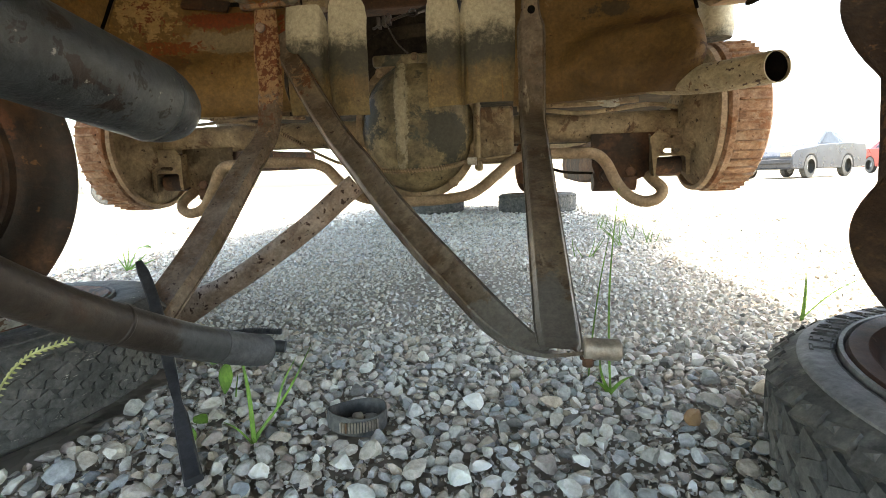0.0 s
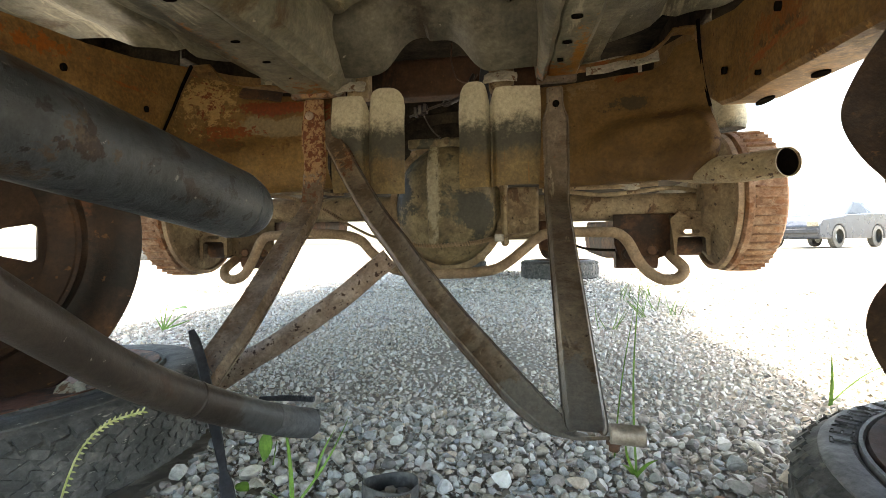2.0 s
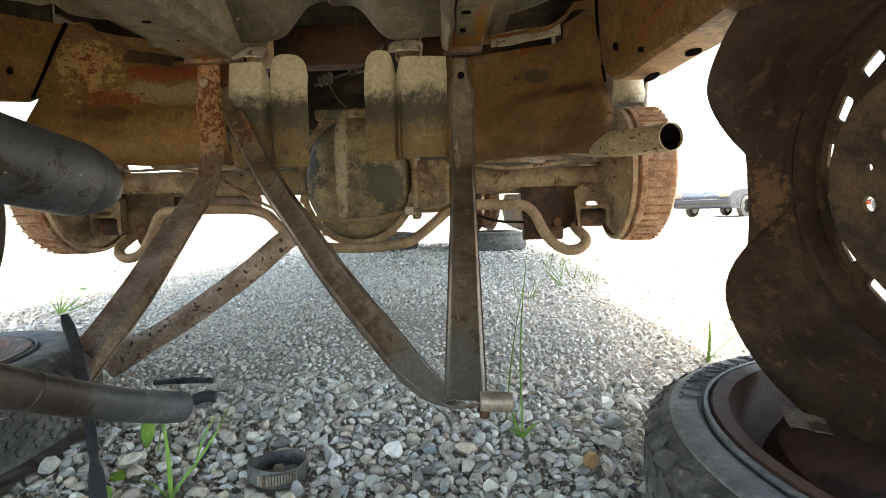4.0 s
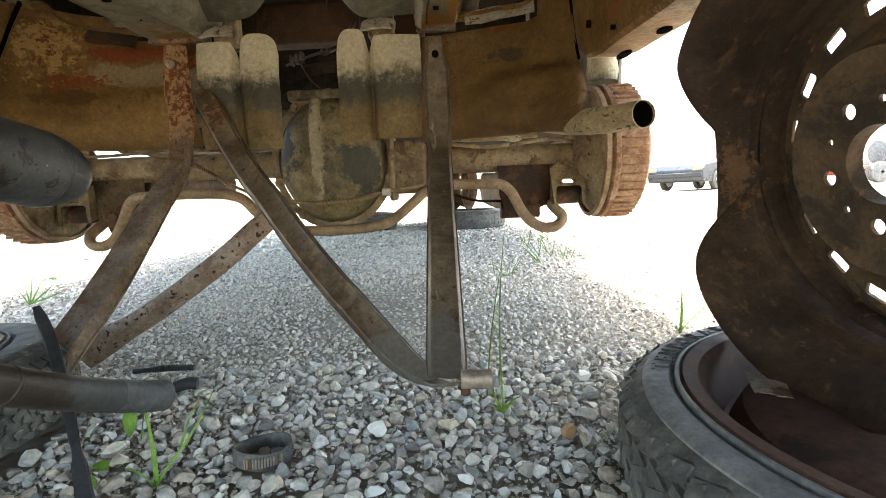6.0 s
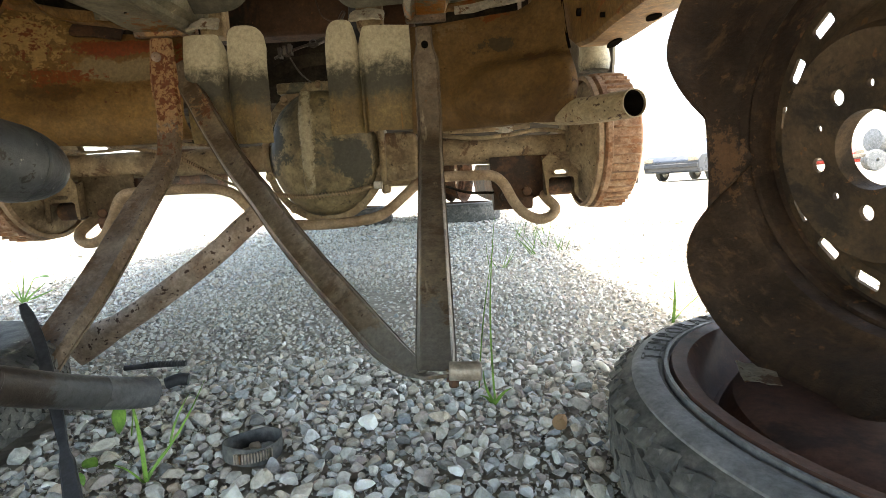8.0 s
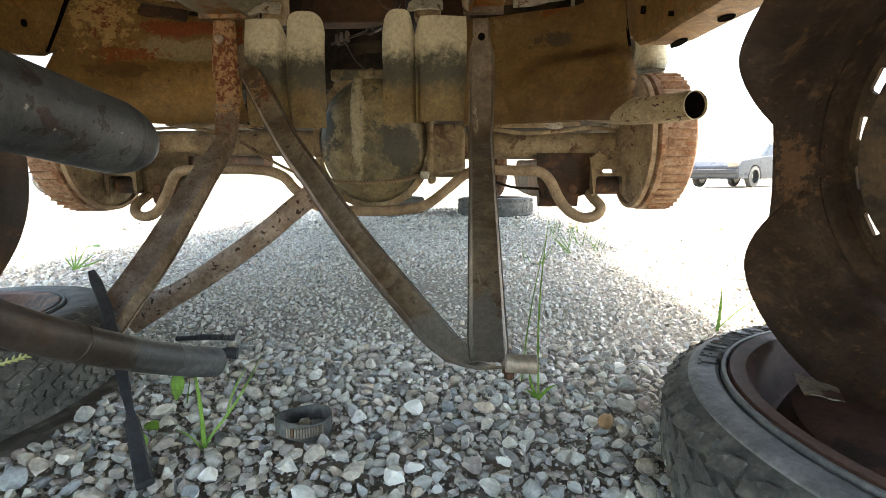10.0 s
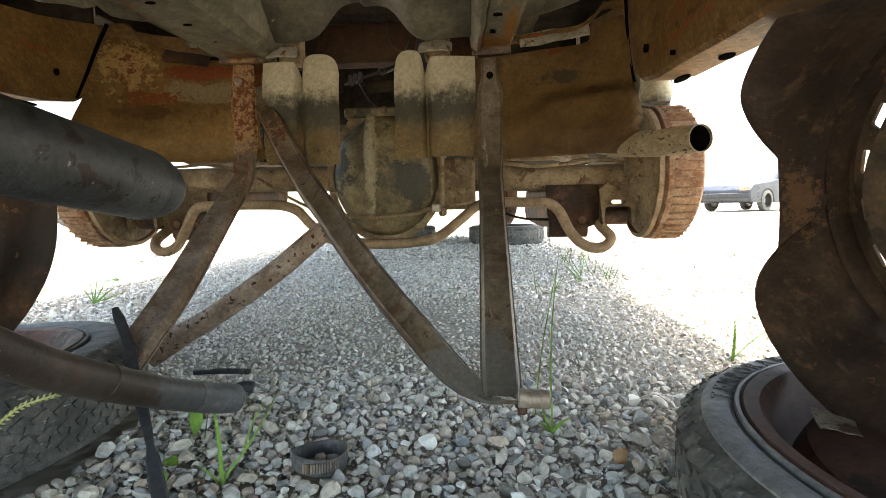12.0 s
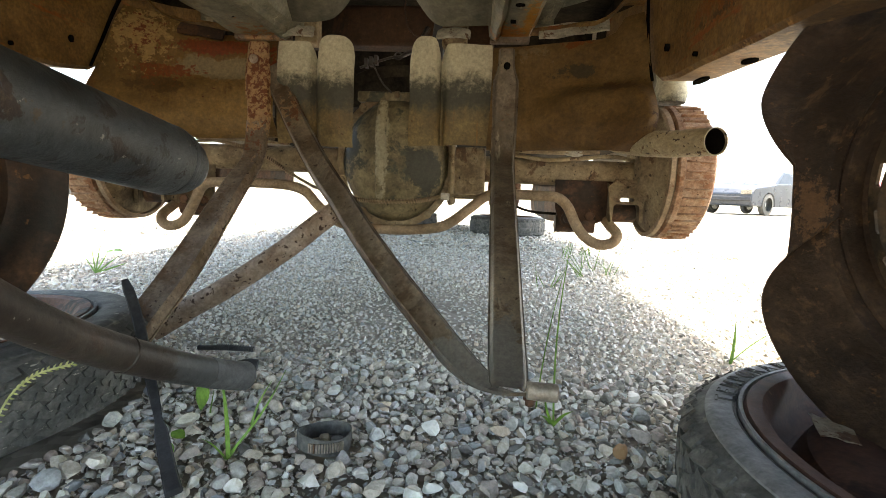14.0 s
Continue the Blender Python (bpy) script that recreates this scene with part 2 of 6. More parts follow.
M_RIM_BROWN = surface("dark_brown_rim", [(0.3, (0.035, 0.019, 0.010)), (0.52, (0.085, 0.042, 0.020)), (0.74, (0.15, 0.072, 0.032))], 9, 0.6, 0.2, 0.25, 170, (0.030, 0.021, 0.014), (0.47, 0.58), 6, (0.28, 0.13, 0.045), (0.66, 0.69), 60, tone=0.5, zones=(((0.19, 0.05, -0.05), (0.03, 0.035, 0.05), 4.0, (0.62, 0.36, 0.14), 0.4, 60), ((0.10, -0.02, -0.06), (0.2, 0.2, 0.02), 3.0, (0.20, 0.075, 0.03), 0.3, 24)))
M_DRUM = surface("orange_rust_drum", [(0.32, (0.24, 0.125, 0.066)), (0.5, (0.37, 0.215, 0.125)), (0.7, (0.47, 0.32, 0.21))], 40, 0.9, 0, 0.4, 200, (0.28, 0.125, 0.055), (0.53, 0.60), 14, (0.12, 0.05, 0.022), (0.66, 0.69), 120, tone=0.72)
M_RAIL = surface("rusty_frame_rail", [(0.3, (0.16, 0.105, 0.048)), (0.5, (0.235, 0.165, 0.08)), (0.7, (0.32, 0.235, 0.125))], 10, 0.7, 0.1, 0.25, 160, (0.15, 0.085, 0.032), (0.54, 0.62), 5, (0.11, 0.045, 0.015), (0.67, 0.70), 90, warm=1.38, tone=0.54, streak=((14, 5, 30), (0.27, 0.105, 0.026), 0.58, 0.66), zones=(
    ((-0.50, -0.55, 0.585), (0.05, 0.24, 0.026), 4.5, (0.30, 0.125, 0.034), 0.35, 34),
    ((0.515, -0.46, 0.555), (0.05, 0.14, 0.035), 4.5, (0.20, 0.095, 0.032), 0.4, 26),
    ((0.515, -0.46, 0.535), (0.05, 0.11, 0.016), 4.5, (0.08, 0.045, 0.02), 0.3, 30),
    ((0.55, -0.42, 0.476), (0.1, 0.30, 0.014), 5.0, (0.36, 0.25, 0.13), 0.3, 40)))
M_FLOOR = surface("grey_green_floorpan", [(0.3, (0.12, 0.110, 0.078)), (0.5, (0.20, 0.185, 0.135)), (0.72, (0.32, 0.295, 0.22))], 6, 0.52, 0.05, 0.32, 120, (0.10, 0.068, 0.032), (0.53, 0.62), 4, (0.45, 0.41, 0.31), (0.66, 0.69), 26, warm=1.26, tone=0.67, streak=((26, 3.5, 10), (0.46, 0.42, 0.31), 0.56, 0.64), zones=(
    ((-0.235, -0.15, 0.60), (0.05, 0.085, 0.05), 5.5, (0.28, 0.12, 0.035), 0.5, 60),
    ((0.268, -0.15, 0.60), (0.040, 0.06, 0.05), 5.0, (0.30, 0.12, 0.03), 0.9, 60),
    ((0.300, -0.22, 0.60), (0.018, 0.16, 0.03), 5.5, (0.33, 0.16, 0.045), 0.7, 60),
    ((-0.277, -0.45, 0.60), (0.014, 0.22, 0.03), 5.5, (0.26, 0.12, 0.04), 0.2, 60)))
# darker floor colour for the arch, with the shade under its curve painted in
M_ARCH = surface("shade_darkened_arch", [(0.3, (0.072, 0.064, 0.042)), (0.5, (0.115, 0.102, 0.068)), (0.72, (0.175, 0.155, 0.105))], 8, 0.65, 0.05, 0.25, 120, (0.07, 0.05, 0.028), (0.57, 0.66), 6, (0.34, 0.31, 0.24), (0.68, 0.70), 30, tone=0.66)
M_DIFF = surface("oily_differential", [(0.3, (0.13, 0.105, 0.062)), (0.5, (0.26, 0.21, 0.125)), (0.7, (0.38, 0.31, 0.19))], 18, 0.6, 0.1, 0.25, 150, (0.10, 0.094, 0.066), (0.53, 0.60), 16, (0.06, 0.045, 0.024), (0.67, 0.69), 90, warm=1.2, tone=0.52, zones=(((-0.055, -0.09, 0.36), (0.05, 0.1, 0.10), 3.0, (0.07, 0.066, 0.046), 0.6, 16), ((0.10, -0.09, 0.34), (0.05, 0.1, 0.08), 3.0, (0.075, 0.07, 0.05), 0.6, 16), ((0.012, -0.10, 0.39), (0.020, 0.1, 0.14), 3.0, (0.46, 0.40, 0.28), 0.7, 34)))
M_GREYPIPE = surface("grey_painted_tube", [(0.3, (0.040, 0.044, 0.044)), (0.5, (0.070, 0.078, 0.082)), (0.72, (0.12, 0.128, 0.128))], 12, 0.42, 0.1, 0.3, 160, (0.030, 0.016, 0.009), (0.572, 0.585), 32, (0.016, 0.011, 0.008), (0.595, 0.605), 80, tone=0.58, zones=(((-0.035, -0.93, 0.365), (0.05, 0.10, 0.022), 5.0, (0.040, 0.020, 0.010), 0.35, 46), ((-0.03, -0.705, 0.30), (0.05, 0.022, 0.05), 4.0, (0.035, 0.027, 0.020), 0.5, 40), ((-0.035, -1.02, 0.33), (0.1, 0.2, 0.03), 5.0, (0.085, 0.055, 0.03), 0.3, 24),), streak=((130, 130, 130), (0.38, 0.36, 0.32), 0.645, 0.665))
M_SLEEVE = surface("grey_ribbed_sleeve", [(0.3, (0.075, 0.080, 0.085)), (0.5, (0.115, 0.122, 0.128)), (0.72, (0.17, 0.178, 0.182))], 24, 0.6, 0, 0.3, 190, (0.06, 0.055, 0.05), (0.56, 0.64), 20, tone=0.58)
M_BROWNPIPE = surface("brown_grey_tube", [(0.35, (0.060, 0.044, 0.034)), (0.55, (0.092, 0.070, 0.055)), (0.75, (0.13, 0.108, 0.088))], 12, 0.5, 0.1, 0.2, 160, (0.11, 0.062, 0.036), (0.58, 0.66), 12, (0.02, 0.014, 0.01), (0.67, 0.69), 90, tone=0.33, streak=((110, 110, 110), (0.60, 0.56, 0.50), 0.665, 0.68), zones=(((0.0, -0.69, 0.11), (0.07, 0.10, 0.08), 2.5, (0.14, 0.148, 0.15), 0.9, 20),))
M_RUBBER = surface("dusty_tyre_rubber", [(0.3, (0.048, 0.050, 0.047)), (0.5, (0.085, 0.086, 0.080)), (0.72, (0.15, 0.147, 0.132))], 22, 0.8, 0, 0.3, 170, (0.17, 0.158, 0.13), (0.57, 0.66), 14, tone=0.85)
M_RUBBER_WORN = surface("scuffed_tyre_rubber", [(0.3, (0.040, 0.043, 0.041)), (0.5, (0.070, 0.073, 0.070)), (0.72, (0.125, 0.125, 0.115))], 22, 0.8, 0, 0.4, 170, (0.15, 0.145, 0.125), (0.57, 0.64), 20, tone=0.85, streak=((40, 40, 260), (0.36, 0.35, 0.30), 0.62, 0.66))
M_SIDEWALL = surface("grey_sidewall", [(0.3, (0.12, 0.124, 0.122)), (0.5, (0.18, 0.184, 0.182)), (0.72, (0.25, 0.252, 0.248))], 14, 0.7, 0, 0.2, 170, (0.24, 0.225, 0.19), (0.58, 0.68), 10, tone=0.80)
# near-black that stands in for the shade inside holes, joints and the pipe
M_HOLE = surface("hole_shadow", [(0.3, (0.004, 0.003, 0.003)), (0.7, (0.008, 0.007, 0.005))], 12, 1.0, 0, 0.0, spec=0.0)
M_BLACK = surface("black_plastic", [(0.3, (0.015, 0.016, 0.018)), (0.7, (0.04, 0.042, 0.046))], 20, 0.5, 0, 0.1, 200)
M_STEEL = surface("dull_steel", [(0.3, (0.30, 0.25, 0.19)), (0.7, (0.48, 0.42, 0.34))], 20, 0.5, 0.4, 0.15, 200, (0.18, 0.10, 0.05), (0.58, 0.66), 25, tone=0.7)
M_PIPE = surface("speckled_exhaust_pipe", [(0.3, (0.30, 0.23, 0.14)), (0.7, (0.46, 0.38, 0.26))], 18, 0.65, 0.0, 0.3, 200, (0.16, 0.085, 0.04), (0.60, 0.63), 40, (0.06, 0.030, 0.013), (0.615, 0.635), 85, warm=1.25, tone=0.62)
M_SWAY = surface("tan_sway_bar", [(0.3, (0.276, 0.182, 0.102)), (0.7, (0.445, 0.317, 0.196))], 16, 0.75, 0.1, 0.15, 200, (0.212, 0.096, 0.043), (0.6, 0.7), 20, warm=1.0, tone=0.72)
# near-black that puts cavity shade into the colour; also a dark wire and strap
M_DARK = surface("cavity_shade_black", [(0.3, (0.012, 0.010, 0.008)), (0.7, (0.035, 0.028, 0.02))], 12, 1.0, 0, 0.1, spec=0.03)
M_REDBROWN = surface("rusty_primer", [(0.3, (0.10, 0.045, 0.018)), (0.7, (0.19, 0.085, 0.034))], 14, 0.85, 0, 0.3, 140, (0.05, 0.03, 0.016), (0.5, 0.6), 9, (0.28, 0.12, 0.04), (0.66, 0.69), 70, tone=0.33)
M_CHROME = surface("peeling_pale_paint", [(0.3, (0.42, 0.37, 0.27)), (0.7, (0.60, 0.54, 0.42))], 30, 0.65, 0, 0.3, 160, (0.19, 0.09, 0.035), (0.54, 0.58), 45, tone=0.55)
M_LEAF = surface("green_blade", [(0.3, (0.075, 0.16, 0.022)), (0.7, (0.17, 0.30, 0.045))], 40, 0.55, 0, 0.1)
M_LEAF_PALE = surface("pale_seed_stalk", [(0.3, (0.30, 0.34, 0.10)), (0.7, (0.44, 0.46, 0.22))], 60, 0.7, 0, 0.1, tone=0.7)
M_BODY = surface("added_body_shell", [(0.3, (0.14, 0.12, 0.085)), (0.7, (0.24, 0.20, 0.15))], 4, 0.6, 0, 0.1)
M_CARBLUE = surface("dark_blue_car_paint", [(0.3, (0.030, 0.036, 0.046)), (0.7, (0.045, 0.052, 0.064))], 2, 0.3, 0.1, 0.0)
M_CARRED = surface("red_car_paint", [(0.3, (0.22, 0.012, 0.010)), (0.7, (0.28, 0.02, 0.016))], 2, 0.3, 0.1, 0.0)
M_CARWHITE = surface("white_car_paint", [(0.3, (0.7, 0.7, 0.68)), (0.7, (0.8, 0.8, 0.78))], 2, 0.35, 0.0, 0.0)
M_GLASS = surface("dark_car_glass", [(0.3, (0.05, 0.06, 0.07)), (0.7, (0.08, 0.09, 0.10))], 2, 0.08, 0.0, 0.0)


def stone_material(name, by_island):
    m = bpy.data.materials.new(name)
    m.use_nodes = True
    N, L = m.node_tree.nodes, m.node_tree.links
    b = N["Principled BSDF"]
    if by_island:
        rnd = N.new("ShaderNodeNewGeometry").outputs["Random Per Island"]
    else:
        rnd = N.new("ShaderNodeObjectInfo").outputs["Random"]
    ramp = N.new("ShaderNodeValToRGB")
    ramp.color_ramp.interpolation = "LINEAR"
    cols = [(0.0, (0.13, 0.125, 0.115)), (0.08, (0.37, 0.365, 0.32)), (0.16, (0.33, 0.27, 0.23)), (0.24, (0.52, 0.515, 0.45)), (0.34, (0.60, 0.57, 0.49)), (0.43, (0.43, 0.38, 0.29)), (0.52, (0.68, 0.68, 0.61)), (0.60, (0.26, 0.285, 0.29)), (0.68, (0.62, 0.60, 0.51)), (0.76, (0.47, 0.475, 0.45)), (0.84, (0.52, 0.44, 0.33)), (0.92, (0.36, 0.36, 0.345)), (1.0, (0.80, 0.80, 0.73))]
    while len(ramp.color_ramp.elements) < len(cols):
        ramp.color_ramp.elements.new(0.5)
    for e, (at, c) in zip(ramp.color_ramp.elements, cols):
        e.position, e.color = at, (*c, 1)
    L.new(rnd, ramp.inputs[0])
    g = N.new("ShaderNodeNewGeometry")
    n = N.new("ShaderNodeTexNoise")
    n.inputs["Scale"].default_value, n.inputs["Detail"].default_value, n.inputs["Roughness"].default_value = 150, 8, 0.7
    L.new(g.outputs["Position"], n.inputs["Vector"])
    x = N.new("ShaderNodeMix")
    x.data_type, x.blend_type = "RGBA", "OVERLAY"
    x.inputs["Factor"].default_value = 0.9
    L.new(ramp.outputs[0], x.inputs["A"])
    L.new(n.outputs["Fac"], x.inputs["B"])
    L.new(x.outputs["Result"], b.inputs["Base Color"])
    b.inputs["Roughness"].default_value = 0.85
    bp = N.new("ShaderNodeBump")
    bp.inputs["Strength"].default_value, bp.inputs["Distance"].default_value = 0.6, 0.003
    L.new(n.outputs["Fac"], bp.inputs["Height"])
    L.new(bp.outputs[0], b.inputs["Normal"])
    return m


M_TANSTONE = surface("tan_stone", [(0.3, (0.30, 0.17, 0.08)), (0.7, (0.46, 0.29, 0.15))], 90, 0.85, 0, 0.3, 200)
M_STONE = stone_material("loose_stone", False)
M_GRAVEL = stone_material("gravel_stones", True)


def ground_material():
    m = bpy.data.materials.new("dusty_gravel_ground")
    m.use_nodes = True
    N, L = m.node_tree.nodes, m.node_tree.links
    b = N["Principled BSDF"]
    g = N.new("ShaderNodeNewGeometry")
    v = N.new("ShaderNodeTexVoronoi")
    v.inputs["Scale"].default_value = 55
    L.new(g.outputs["Position"], v.inputs["Vector"])
    n = N.new("ShaderNodeTexNoise")
    n.inputs["Scale"].default_value, n.inputs["Detail"].default_value = 2.2, 10
    L.new(g.outputs["Position"], n.inputs["Vector"])
    r1 = N.new("ShaderNodeValToRGB")
    r1.color_ramp.elements[0].color, r1.color_ramp.elements[1].color = (0.05, 0.042, 0.032, 1), (0.34, 0.31, 0.26, 1)
    L.new(v.outputs["Color"], r1.inputs[0])
    r2 = N.new("ShaderNodeValToRGB")
    r2.color_ramp.elements[0].color, r2.color_ramp.elements[1].color = (0.17, 0.15, 0.115, 1), (0.46, 0.42, 0.345, 1)
    L.new(n.outputs["Fac"], r2.inputs[0])
    x = N.new("ShaderNodeMix")
    x.data_type = "RGBA"
    x.inputs["Factor"].default_value = 0.5
    L.new(r1.outputs[0], x.inputs["A"])
    L.new(r2.outputs[0], x.inputs["B"])
    L.new(x.outputs["Result"], b.inputs["Base Color"])
    b.inputs["Roughness"].default_value = 0.95
    bp = N.new("ShaderNodeBump")
    bp.inputs["Strength"].default_value, bp.inputs["Distance"].default_value = 0.6, 0.008
    L.new(v.outputs["Distance"], bp.inputs["Height"])
    L.new(bp.outputs[0], b.inputs["Normal"])
    return m


M_GROUND = ground_material()


# ---- mesh helpers ----
def part(name, bm, material, parent=None, label="", smooth=True, bevel=0.0, local=False):
    """Links a bmesh as one mesh object, under parent if there is one; local: its points are in the parent's space."""
    bmesh.ops.recalc_face_normals(bm, faces=bm.faces)
    me = bpy.data.meshes.new(name)
    bm.to_mesh(me)
    bm.free()
    if smooth:
        me.polygons.foreach_set("use_smooth", [True] * len(me.polygons))
        me.set_sharp_from_angle(angle=radians(38))
    me.materials.append(material)
    ob = new(name, me)
    if bevel:
        mo = ob.modifiers.new("worn_edges", "BEVEL")
        mo.width, mo.segments, mo.limit_method = bevel, 2, "ANGLE"
    if parent:
        ob.parent = parent
        if not local and parent.parent is None:
            ob.matrix_parent_inverse = parent.matrix_basis.inverted()
    if label:
        tagged(ob, label)
    return ob


def box(bm, x0, x1, y0, y1, z0, z1, m=None):
    vs = [bm.verts.new(Vector((x, y, z)) if m is None else m @ Vector((x, y, z))) for x in (x0, x1) for y in (y0, y1) for z in (z0, z1)]
    for q in ((0, 1, 3, 2), (4, 6, 7, 5), (0, 4, 5, 1), (2, 3, 7, 6), (0, 2, 6, 4), (1, 5, 7, 3)):
        bm.faces.new([vs[i] for i in q])
    return bm


def lathe(bm, profile, m=None, segs=48, close=False, shape=None):
    """Turns (radius, height) pairs about z. shape(point, angle, i) may push points about."""
    m = m or Matrix()
    rings = []
    for i, (r, h) in enumerate(profile):
        ring = []
        for k in range(segs):
            a = 2 * math.pi * k / segs
            p = Vector((r * math.cos(a), r * math.sin(a), h))
            if shape:
                p = shape(p, a, i)
            ring.append(bm.verts.new(m @ p))
        rings.append(ring)
    pairs = list(zip(rings, rings[1:])) + ([(rings[-1], rings[0])] if close else [])
    for a, b in pairs:
        for k in range(segs):
            bm.faces.new((a[k], a[(k + 1) % segs], b[(k + 1) % segs], b[k]))
    return rings


def cap(bm, ring):
    bm.faces.new(ring)


def smooth_path(pts, n=8):
    """Catmull-Rom curve through the points."""
    P = [Vector(p) for p in pts]
    P = [2 * P[0] - P[1]] + P + [2 * P[-1] - P[-2]]
    out = []
    for i in range(1, len(P) - 2):
        for k in range(n):
            t = k / n
            a, b, c, d = P[i - 1:i + 3]
            out.append(0.5 * ((2 * b) + (c - a) * t + (2 * a - 5 * b + 4 * c - d) * t * t + (3 * b - a - 3 * c + d) * t ** 3))
    out.append(P[-2])
    return out


def sweep(bm, path, section, side, scales=None, ends=True):
    """Sweeps a closed 2D section along a path; side is the section's first axis."""
    rings = []
    side = Vector(side)
    for i, p in enumerate(path):
        p = Vector(p)
        t = (Vector(path[min(i + 1, len(path) - 1)]) - Vector(path[max(i - 1, 0)])).normalized()
        s = (side - t * side.dot(t)).normalized()
        n = t.cross(s)
        k = scales[i] if scales else (1, 1)
        rings.append([bm.verts.new(p + s * a * k[0] + n * b * k[1]) for a, b in section])
        side = s
    c = len(section)
    for a, b in zip(rings, rings[1:]):
        for j in range(c):
            bm.faces.new((a[j], a[(j + 1) % c], b[(j + 1) % c], b[j]))
    if ends:
        bm.faces.new(rings[0])
        bm.faces.new(rings[-1])
    return rings


def circle(r, n=20):
    return [(r * math.cos(2 * math.pi * k / n), r * math.sin(2 * math.pi * k / n)) for k in range(n)]


def tube(bm, path, r, n=20, side=(0.3, 0.2, 1), scales=None, ends=True):
    return sweep(bm, path, circle(r, n), side, scales, ends)


def bolt(bm, p, d, r=0.009, h=0.008):
    """Hex head with a washer, at p, facing d."""
    m = Matrix.Translation(p) @ Vector(d).to_track_quat("Z", "Y").to_matrix().to_4x4()
    w = lathe(bm, [(r * 1.45, -0.002), (r * 1.45, 0.001)], m, 20)
    cap(bm, w[0])
    cap(bm, w[1])
    hx = lathe(bm, [(r, 0), (r, h * 0.85), (r * 0.85, h)], m, 6)
    cap(bm, hx[0])
    cap(bm, hx[-1])


def wob(p, s=9.0, a=0.003):
    return noise.noise_vector(Vector(p) * s) * a


def sheet(bm, nu, nv, f, thick=0.0):
    """Grid surface f(u, v) with u, v in 0..1, given a back when thick."""
    V = [[bm.verts.new(f(i / nu, j / nv)) for j in range(nv + 1)] for i in range(nu + 1)]
    F = [bm.faces.new((V[i][j], V[i + 1][j], V[i + 1][j + 1], V[i][j + 1])) for i in range(nu) for j in range(nv)]
    if thick:
        bmesh.ops.recalc_face_normals(bm, faces=F)
        bmesh.ops.solidify(bm, geom=F, thickness=thick)
    return V


def lerp(a, b, t):
    return a + (b - a) * t


def table(x, pts):
    """Piecewise linear value at x."""
    if x <= pts[0][0]:
        return pts[0][1]
    for (a, va), (b, vb) in zip(pts, pts[1:]):
        if x <= b:
            return lerp(va, vb, (x - a) / (b - a))
    return pts[-1][1]


def thing(name, label, category, group="", at=(0, 0, 0)):
    e = new(name)
    e.matrix_basis = at if isinstance(at, Matrix) else Matrix.Translation(at)
    return tagged(e, label, category, group)


# ---- the car's underside ----
car = thing("car_chassis", "rusty dusty underside of a stripped old car propped on stacked wheels", "car")


def frame_rail(sx, x_in, name_label):
    """Box rail with a kick-up where it meets the crossmember, holes and a seam."""
    bm = bmesh.new()
    ys = [-1.55, -1.2, -0.9, -0.7, -0.55, -0.42, -0.32, -0.25, -0.19, -0.12, 0.0, 0.15]
    rings = []
    for y in ys:
        zb = table(y, [(-1.55, 0.452), (-0.65, 0.470), (-0.30, 0.488), (-0.24, 0.50), (-0.12, 0.575), (0.15, 0.62)])
        zt = table(y, [(-1.55, 0.60), (-0.65, 0.605), (-0.35, 0.620), (-0.2, 0.655), (0.15, 0.74)])
        xi, xo = x_in, x_in + 0.068
        sec = [(xi + 0.006, zb), (xi, zb + 0.006), (xi, lerp(zb, zt, 0.5)), (xi + 0.003, zt), (xo, zt), (xo, zb + 0.004), (xo - 0.006, zb)]
        rings.append([bm.verts.new(Vector((sx * x, y, z)) + wob((x * sx, y, z), 6, 0.004)) for x, z in sec])
    for a, b in zip(rings, rings[1:]):
        for j in range(7):
            bm.faces.new((a[j], a[(j + 1) % 7], b[(j + 1) % 7], b[j]))
    bm.faces.new(rings[0])
    bm.faces.new(rings[-1])
    rail = part("frame_rail", bm, M_RAIL, car, name_label)
    # holes are black discs on the metal; their depth is only colour
    for y, z, r in ((-0.295, 0.541, 0.0045), (-0.465, 0.562, 0.0045), (-0.41, 0.50, 0.0026), (-0.62, 0.535, 0.0032)):
        h = bmesh.new()
        m = Matrix.Translation((sx * (x_in - 0.0022), y, z)) @ Matrix.Rotation(radians(90), 4, "Y")
        rr = lathe(h, [(r, -0.004), (r, 0.002)], m, 16, shape=lambda q, a, i: Vector((q.x * 1.35, q.y, q.z)))
        cap(h, rr[0])
        cap(h, rr[1])
        part("hole", h, M_HOLE, rail, "black disc as the shade in a punched hole")
    for y, long in ((-0.315, 3.0), (-0.46, 1.7)):
        h = bmesh.new()
        zb = table(y, [(-1.55, 0.452), (-0.65, 0.470), (-0.30, 0.488)]) - 0.0020
        m = Matrix.Translation((sx * (x_in + 0.046), y, zb))
        rr = lathe(h, [(0.0085, -0.0005), (0.0085, 0.002)], m, 18, shape=lambda q, a, i: Vector((q.x, q.y * long, q.z)))
        cap(h, rr[0])
        cap(h, rr[1])
        part("hole", h, M_HOLE, rail, "black oval disc as the shade in a hole")
    return rail


frame_rail(1, 0.515, "rust-streaked box frame rail with punched holes")
frame_rail(-1, 0.503, "rust-streaked box frame rail with punched holes")


def bulge(v):
    """Depth of the stamped crossmember's face from top (0) to bottom (1) and under it (past 1)."""
    return table(v, [(0, -0.128), (0.1, -0.138), (0.35, -0.146), (0.6, -0.158), (0.8, -0.164), (0.92, -0.158), (1.0, -0.140), (1.25, -0.06)])


